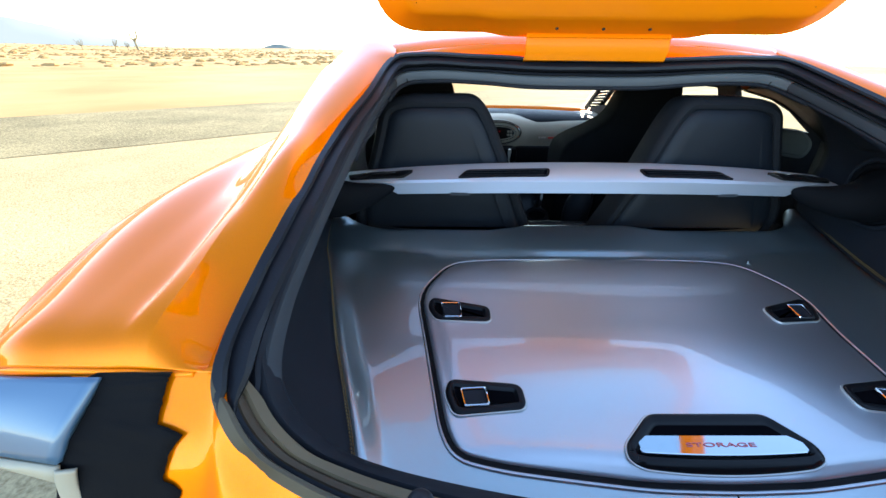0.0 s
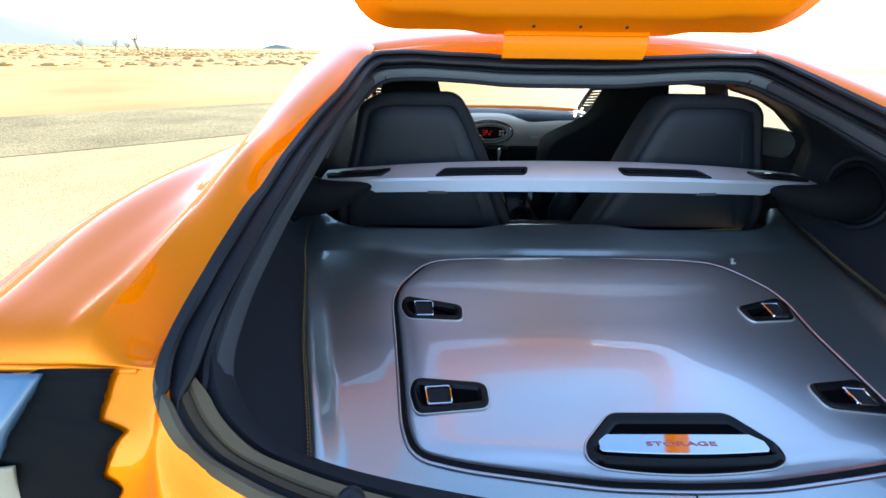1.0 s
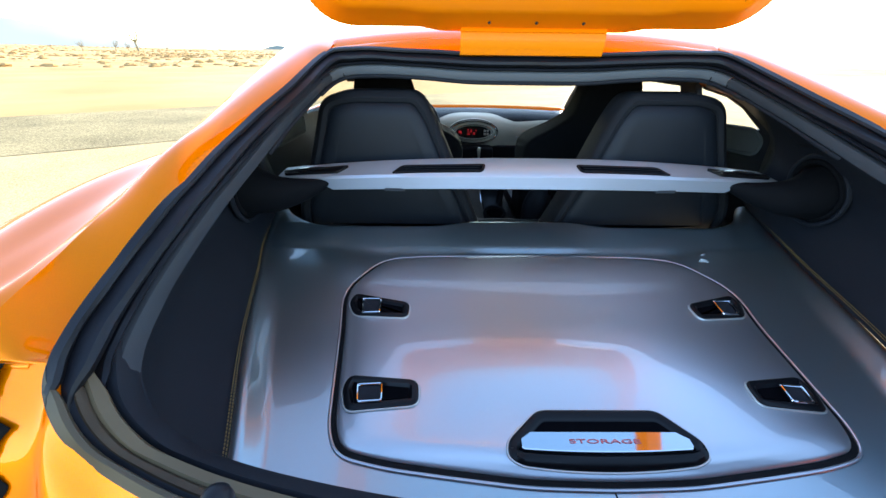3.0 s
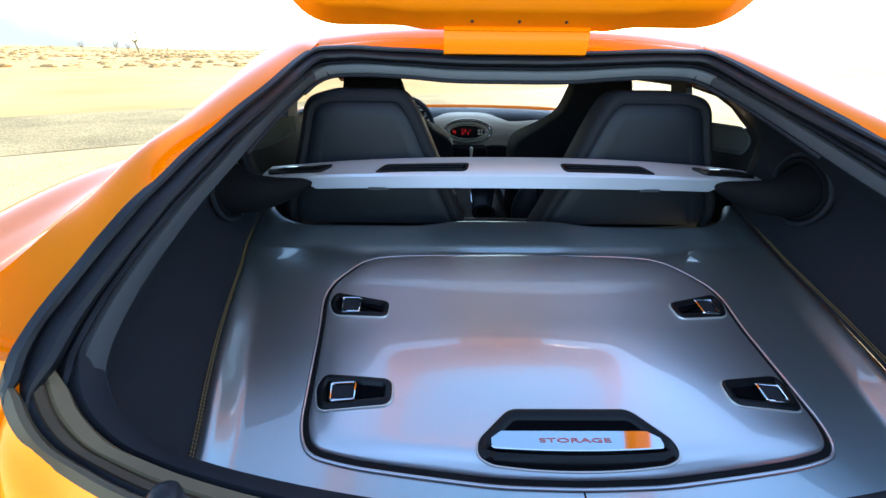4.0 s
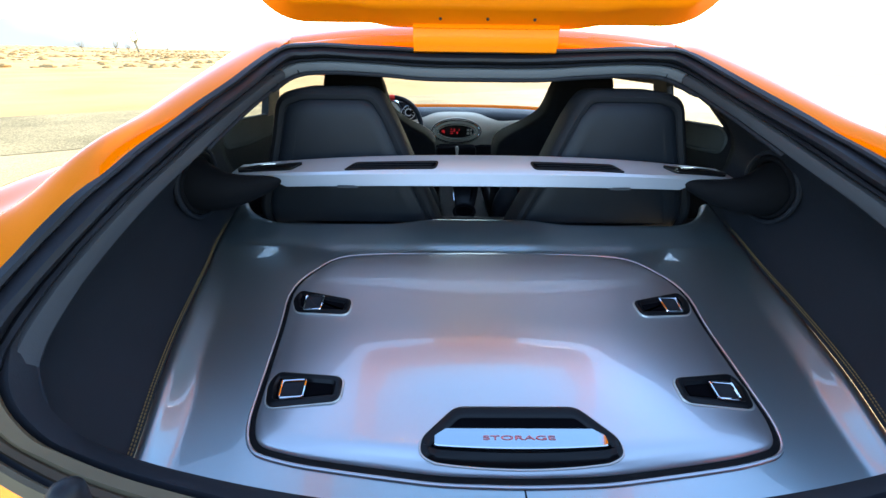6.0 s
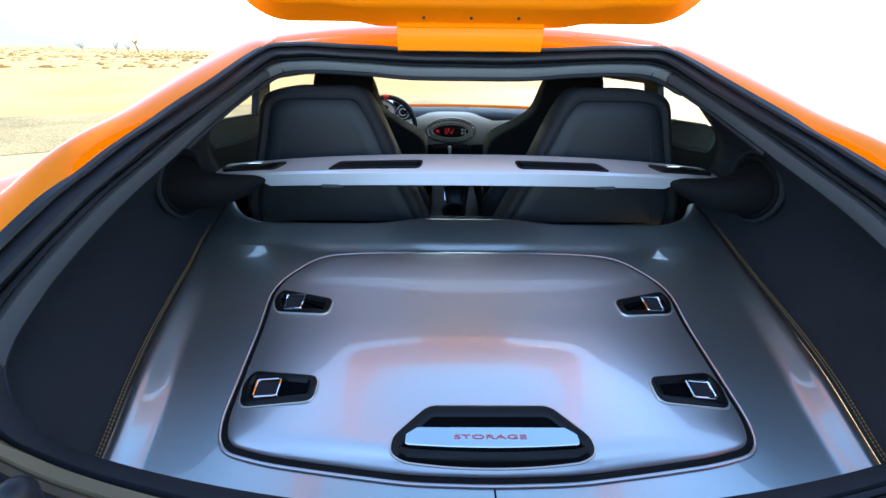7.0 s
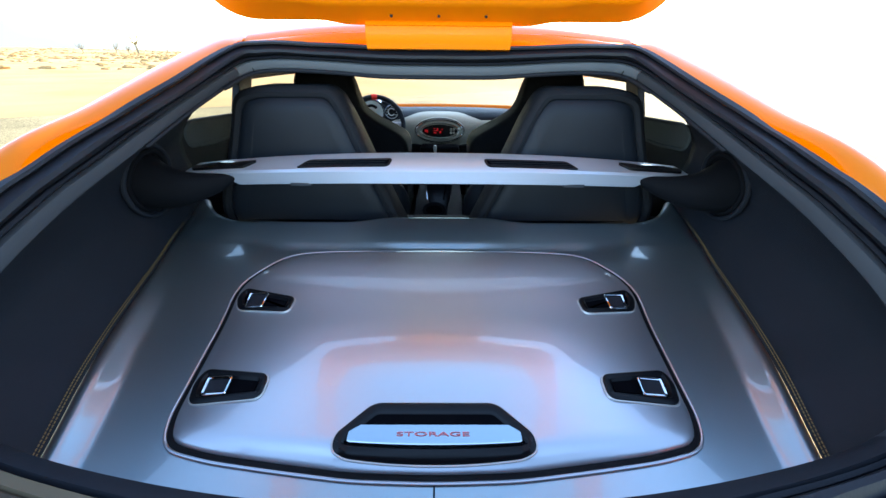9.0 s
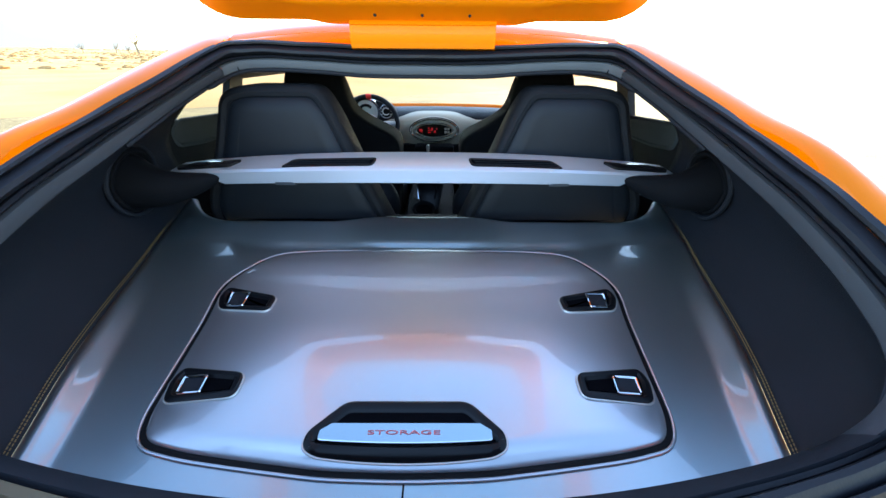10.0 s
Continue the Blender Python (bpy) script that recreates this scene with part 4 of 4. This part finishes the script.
for x, z in ((0.072, 0.745), (0.090, 0.745), (0.072, 0.725), (0.090, 0.725)):
    part("display_button", block(x - 0.007, x + 0.007, 2.546, 2.552, z + 0.013, z + 0.027, 0.002), BEIGE, pod)
pod.location.z = -0.019
wheel_c = Vector((-0.395, 2.46, 0.775))
tilt_m = Matrix.Translation(wheel_c) @ pose(0, 0, 0, 68, 0, 0)
rim_pts = [tilt_m @ Vector((0.175 * math.cos(a), 0.175 * math.sin(a), 0)) for a in (2 * math.pi * k / 40 for k in range(40))]
sw = part("steering_wheel", tube(rim_pts, 0.015, 10, closed=True), LEATHER, car, "black leather steering wheel with a red top mark")
part("red_mark", tube([tilt_m @ Vector((0.175 * math.cos(a), 0.175 * math.sin(a), 0)) for a in (1.48, 1.57, 1.66)], 0.0165, 10), RED, sw)
bm = bmesh.new()
bmesh.ops.create_cone(bm, cap_ends=True, segments=28, radius1=0.062, radius2=0.05, depth=0.03, matrix=tilt_m @ Matrix.Translation((0, 0, -0.005)))
part("hub", bm, BLACK_TRIM, sw)
part("hub_ring", tube([tilt_m @ Vector((0.056 * math.cos(a), 0.056 * math.sin(a), 0.012)) for a in (2 * math.pi * k / 28 for k in range(28))], 0.012, 8, closed=True), PALE, sw)
for a in (0.1, math.pi - 0.1, -math.pi / 2):
    part("spoke", tube([tilt_m @ Vector((r * math.cos(a), r * math.sin(a), -0.004)) for r in (0.05, 0.10, 0.165)], [0.026, 0.020, 0.014], 8), PALE, sw)
def dial(cx, cz, r, y, parent, bold):
    part("gauge", stack([oval(cx, cz, r * k, r * k, y + q, 28) for k, q in ((1.1, 0.03), (1.08, 0.0), (1.0, -0.004), (0.9, 0.0), (0.86, 0.006))]), CHROME, parent, "round chrome-ringed gauge")
    part("dial_face", stack([oval(cx, cz, r * 0.87, r * 0.87, y + q, 28) for q in (0.007, 0.005)]), PALE if bold > 0.1 else PLASTIC, parent)
    part("dial_band", tube([p for p in oval(cx, cz, r * 0.52, r * 0.52, y - 0.001, 28)][3:26], r * bold, 6), PLASTIC if bold > 0.1 else WHITE, parent)
    for k in range(9):
        a = -0.6 + k * 0.54
        part("tick", tube([(cx + r * q * math.cos(a), y - 0.001, cz + r * q * math.sin(a)) for q in (0.70, 0.82)], 0.0022, 4), WHITE, parent)


cluster = part("instrument_cluster", stack([oval(-0.42, 0.84, a, b, y) for a, b, y in ((0.18, 0.075, 2.66), (0.175, 0.07, 2.60), (0.17, 0.066, 2.60))]), BLACK_TRIM, car, "black instrument cluster with round gauges")
dial(-0.425, 0.842, 0.080, 2.575, cluster, 0.12)
dial(-0.303, 0.846, 0.040, 2.585, cluster, 0.08)
dial(-0.545, 0.846, 0.040, 2.585, cluster, 0.08)
console = part("centre_console", block(-0.11, 0.11, 1.12, 2.58, 0.40, 0.56, 0.02), BRACKET, car, "black centre console")
part("console_tray", grid([[Vector((x * w, y, z - 0.012 * x * x)) for x in (-1.0, -0.9, -0.5, 0.0, 0.5, 0.9, 1.0)] for y, z, w in ((1.46, 0.56, 0.030), (1.48, 0.612, 0.034), (1.50, 0.65, 0.042), (1.54, 0.71, 0.056), (1.60, 0.74, 0.062), (1.72, 0.75, 0.062))]), PLASTIC, console, "sloping gloss black console tray", thick=0.006)
cup = [Vector((-0.016 + 0.036 * math.cos(a), 1.30 + 0.036 * math.sin(a) * 0.6, 0.664 + 0.016 * math.sin(a))) for a in (2 * math.pi * k / 24 for k in range(24))]
part("cup_holder", tube(cup, 0.006, 8, closed=True), BRACKET, console, "round black cup holder")
part("cup_well", stack([[Vector((q.x, q.y, q.z + h)) for q in cup] for h in (-0.08, -0.004)]), VOID, console)
for sx in (-1, 1):
    bol = spline([(sx * 0.150 - 0.008, 1.36, 0.56), (sx * 0.140 - 0.008, 1.33, 0.66), (sx * 0.150 - 0.008, 1.32, 0.72), (sx * 0.172 - 0.008, 1.33, 0.765)], 10)
    part("seat_bolster", tube(bol, [0.042, 0.044, 0.046, 0.047, 0.047, 0.046, 0.044, 0.040, 0.034, 0.024, 0.010], 14), LEATHER_RIM, car, "rounded black leather bolster beside the console")
    # chrome stub added to give the small highlight at the bolster's top
    part("bolster_glint", tube([(sx * 0.176 - 0.008, 1.295, 0.735), (sx * 0.170 - 0.008, 1.292, 0.757)], 0.005, 8), CHROME, car, "small chrome stub added for the highlight on the bolster")
for sx in (-1, 1):
    part("chrome_strip", tube([(sx * 0.044 - 0.010, 1.525, 0.712), (sx * 0.032 - 0.014, 1.485, 0.640)], 0.0022, 6), CHROME, console)
part("gear_lever", tube([(-0.018, 1.95, 0.60), (-0.020, 1.93, 0.72), (-0.021, 1.92, 0.757), (-0.021, 1.92, 0.768)], [0.006, 0.005, 0.009, 0.006], 10), SATIN, console)

# ---- cabin sides
def plate(poly, x, sx, t=0.03):
    return stack([[Vector((sx * (x + d), p[0], p[1])) for p in poly] for d in (0, t)], True, True)


for sx in (-1, 1):
    part("cabin_side", plate([(1.02, 0.18), (3.0, 0.18), (3.0, 0.86), (2.3, 0.945), (1.42, 0.957), (1.19, 0.975), (1.02, 0.97)], 0.735, sx), BLACK_TRIM, car, "dark grey cabin side trim", smooth=False)
    recess = rounded([(1.205, 0.972), (1.158, 0.945), (1.172, 0.905), (1.30, 0.893), (1.56, 0.893), (1.56, 0.955)], [0.02, 0.03, 0.04, 0.03, 0.01, 0.01], 6)
    part("window_recess", stack([[Vector((sx * (0.7345 - d), p.x, p.y)) for p in inset(recess, e)] for d, e in ((0.0, -0.006), (0.006, -0.003), (0.006, 0.002), (0.002, 0.006))]), CABIN, car, "blue-grey recessed panel below the rear side window")
    part("pillar_trim", plate([(1.08, 0.95), (1.188, 0.979), (1.275, 1.024), (1.36, 1.05), (1.50, 1.067), (1.50, 1.085), (1.30, 1.050), (1.16, 1.0), (1.08, 0.975)], 0.728, sx, 0.01), BLACK_TRIM, car, "black rear pillar trim", smooth=False)
    part("door_pillar", plate([(1.475, 0.957), (1.575, 0.957), (1.655, 1.10), (1.555, 1.10)], 0.722, sx, 0.025), BLACK_TRIM, car, "black pillar behind the door", smooth=False)
    part("roof_rail", plate([(1.50, 1.070), (2.30, 1.080), (2.46, 1.03), (2.50, 1.06), (2.35, 1.105), (1.50, 1.098)], 0.70, sx, 0.05), BLACK_TRIM, car, "black roof rail", smooth=False)
    rail = []
    for y, z1, z0 in ((1.155, 1.201, 1.060), (1.3, 1.216, 1.075), (1.7, 1.229, 1.088), (2.0, 1.211, 1.085), (2.28, 1.160, 1.07)):
        rail.append([Vector((sx * x, y, z)) for x, z in ((0.478, z1), (0.53, z1 - 0.008), (0.622, (z1 * 0.63 + z0 * 0.37)), (0.735, z0 + 0.01))])
    part("roof_side", grid(rail), ORANGE, car, "orange roof edge", thick=0.02)
    part("door_skin", grid([[Vector((sx * x, y, z)) for x, z in ((0.765, 0.955), (0.86, 0.93), (0.93, 0.86), (0.94, 0.60), (0.90, 0.25))] for y in (1.14, 1.8, 2.4, 3.0)]), ORANGE, car, "orange door skin", thick=0.02)

pull_rows = [[Vector((0.700 - 0.012 * a, y, z + h)) for a, h in ((0.0, 0.0), (1.6, 0.010), (2.0, 0.030), (1.2, 0.045), (0.0, 0.048))] for y, z in ((2.66, 0.565), (2.55, 0.590), (2.45, 0.612), (2.37, 0.625), (2.34, 0.628))]
door_pull = part("door_pull", grid(pull_rows), SATIN, car, "satin silver door pull with a red lens", thick=0.006)
part("red_lens", stack([[Vector((0.688 - d, 2.235 + 0.055 * math.cos(a), 0.672 + 0.022 * math.sin(a))) for a in (2 * math.pi * k / 16 for k in range(16))] for d in (0.0, 0.010, 0.014)], True, True), RED, door_pull, "round red door lens")
head = [both([RIM_IN[k] + Vector((0, dy, dz)) for k in range(0, 24)]) for dy, dz in ((0.0, 0.0), (0.03, 0.004), (0.30, 0.09), (1.2, 0.10))]
part("headliner", grid(head), BLACK_TRIM, car, "black headliner", thick=0.008)
hood_rows = []
for i in range(21):
    x = -0.85 + 1.7 * i / 20
    hood_rows.append(spline([(x, 2.98, 0.822 - 0.02 * x * x), (x, 3.10, 0.848 - 0.03 * x * x), (x, 3.6, 0.755 - 0.05 * x * x), (x, 4.1, 0.62 - 0.1 * x * x), (x, 4.25, 0.42)], 14))
part("hood", grid(hood_rows), ORANGE_MATT, car, "orange bonnet", thick=0.01)
part("floor_pan", block(-0.88, 0.88, 0.2, 4.1, 0.14, 0.20, 0.01), BLACK_TRIM, car)

# ---- tail lamp and tape
lamp_rows = []
for i in range(13):
    x = -0.691 - 0.146 * i / 12
    f = i / 12
    lamp_rows.append(spline([(x, 0.282 + 0.015 * f * f, 0.8885 - 0.012 * f * f), (x - 0.008, 0.266 + 0.015 * f * f, 0.872), (x - 0.020, 0.247 + 0.015 * f, 0.849), (x - 0.027, 0.236 + 0.02 * f, 0.825 + 0.003 * f)], 8))
lamp = part("tail_lamp", grid(lamp_rows), SKY_TINTED_LAMP, car, "smooth glass tail lamp with the sky's blue reflection put into its colour", thick=0.01)
CREAM = material("cream_plastic", (0.42, 0.37, 0.27), 0.45, vary=0.06, vary_scale=20)
strip_rows = []
for i, r in enumerate(lamp_rows):
    f = i / 12
    q = r[-1] + Vector((0, -0.001, -0.002))
    d = 0.006 + 0.016 * (1 - f) ** 2
    strip_rows.append([q, q + Vector((0, -0.004, -d * 0.5)), q + Vector((-0.003, -0.002, -d)), q + Vector((-0.002, 0.012, -d - 0.004))])
part("lamp_trim", grid(strip_rows), CREAM, lamp, "cream edge strip under the tail lamp", thick=0.004)
corner = [lamp_rows[0][-1] + Vector(q) for q in ((0.006, -0.002, -0.004), (0.004, -0.006, -0.022), (0.008, -0.012, -0.050), (0.014, -0.022, -0.10), (0.016, -0.03, -0.16))]
part("lamp_corner", grid([[q + Vector((-0.010, 0.002, 0)), q + Vector((-0.004, -0.003, 0)), q + Vector((0.012, -0.001, 0))] for q in spline(corner, 16)]), CREAM, lamp, thick=0.004)


def fascia_point(x, f):
    """A point on the rear fascia below the tail edge, f from 0 to 1 downwards, a little proud of it."""
    q = Vector((x, 0.2915, 0.886))
    c = spline([q, q + Vector((0, -0.012, -0.018)), q + Vector((0, -0.05, -0.075)), q + Vector((0, -0.095, -0.20)), Vector((q.x, 0.10 + 0.12 * x * x, 0.40))], 200)
    return c[min(200, int(round(f * 200)))] + Vector((0, -0.003, 0.0025))


rows = []
for i in range(61):
    f = 0.62 * i / 60
    left = -0.694 - 0.030 * math.sin(min(1, f / 0.40) * math.pi / 2)
    right = float(np.interp(f, (0.0, 0.375, 0.385, 0.40, 0.45, 0.525, 0.55, 0.60), (-0.624, -0.633, -0.618, -0.607, -0.617, -0.625, -0.606, -0.617))) + 0.002 * noise.noise(Vector((f * 40, 0, 0)))
    rows.append([fascia_point(left + (right - left) * k / 8, f) + Vector((0, -1, 0.8)) * (0.0025 * abs(noise.noise(Vector((k * 0.9, f * 18, 4))))) for k in range(9)])
part("black_tape", grid(rows), TAPE, car, "torn black cloth tape stuck beside the tail lamp", thick=0.001)
part("firewall", block(-0.80, 0.80, 2.92, 2.96, 0.16, 0.81, 0.004), BLACK_TRIM, car)
part("rear_bulkhead", block(-0.72, 0.72, 1.14, 1.16, 0.16, 0.70, 0.004), BLACK_TRIM, car)

# slotted windscreen pillars
for sx in (-1, 1):
    inner_rail = spline([(sx * 0.585, 2.36, 1.10), (sx * 0.635, 2.60, 1.010), (sx * 0.665, 2.80, 0.925), (sx * 0.69, 2.96, 0.850)], 12)
    outer_rail = spline([(sx * 0.655, 2.36, 1.10), (sx * 0.712, 2.58, 1.018), (sx * 0.745, 2.76, 0.935), (sx * 0.77, 2.92, 0.850)], 12)
    pillar = part("windscreen_pillar", tube(inner_rail, 0.014, 8), BLACK_TRIM, car, "black windscreen pillar with open slots")
    part("pillar_rail", tube(outer_rail, 0.016, 8), BLACK_TRIM, pillar)
    for k in range(1, 12):
        part("slot_bar", tube([inner_rail[k], outer_rail[k]], 0.0075, 6), BLACK_TRIM, pillar)

# window glass
CABIN_GLASS = bpy.data.materials.new("cabin_glass")
CABIN_GLASS.use_nodes = True
cg = CABIN_GLASS.node_tree.nodes["Principled BSDF"]
cg.inputs["Base Color"].default_value, cg.inputs["Roughness"].default_value = (0.74, 0.74, 0.70, 1), 0.0
cg.inputs["Transmission Weight"].default_value, cg.inputs["IOR"].default_value = 1.0, 1.0
# added out of view, keeps sun through the windscreen off the cargo tub
part("unseen_sun_block", block(-0.62, 0.62, 2.22, 2.29, 1.083, 1.165, 0.01), BLACK_TRIM, car)


def glass_pane(name, rows, label):
    g = part(name, grid(rows), CABIN_GLASS, car, label, thick=0.004)
    return g


glass_pane("windscreen", [[Vector((x * w, y + 0.10 * (1 - x * x) * 0.6, z)) for x in [-1 + 0.125 * k for k in range(17)]] for y, z, w in ((2.285, 1.168, 0.575), (2.50, 1.085, 0.60), (2.75, 0.98, 0.635), (3.0, 0.862, 0.675), (3.10, 0.812, 0.69))], "curved windscreen glass")
for sx in (-1, 1):
    glass_pane("quarter_glass", [[Vector((sx * 0.748, y, z0)), Vector((sx * 0.744, y, z1))] for y, z0, z1 in ((1.19, 0.93, 1.00), (1.3, 0.93, 1.05), (1.62, 0.93, 1.085))], "small rear side window")
    glass_pane("door_glass", [[Vector((sx * 0.752, y, z0)) , Vector((sx * 0.735, y, z1))] for y, z0, z1 in ((1.6, 0.945, 1.095), (2.0, 0.945, 1.095), (2.3, 0.94, 1.09), (2.6, 0.91, 1.01), (2.9, 0.86, 0.88))], "door window glass")

stop = spline([(-0.382, 0.176, 0.775), (-0.380, 0.178, 0.82), (-0.377, 0.182, 0.852), (-0.375, 0.184, 0.865)], 12)
part("rubber_stop", tube(stop, [0.014] * 6 + [0.0135, 0.013, 0.0125, 0.0115, 0.010, 0.007, 0.003], 14), RUBBER, car, "black rubber buffer on the hatch sill")
part("tub_seam", block(-0.0011, 0.0011, 0.21, 0.292, floor_z(0.24) - 0.004, floor_z(0.24) + 0.0042, 0.0003), VOID, car)
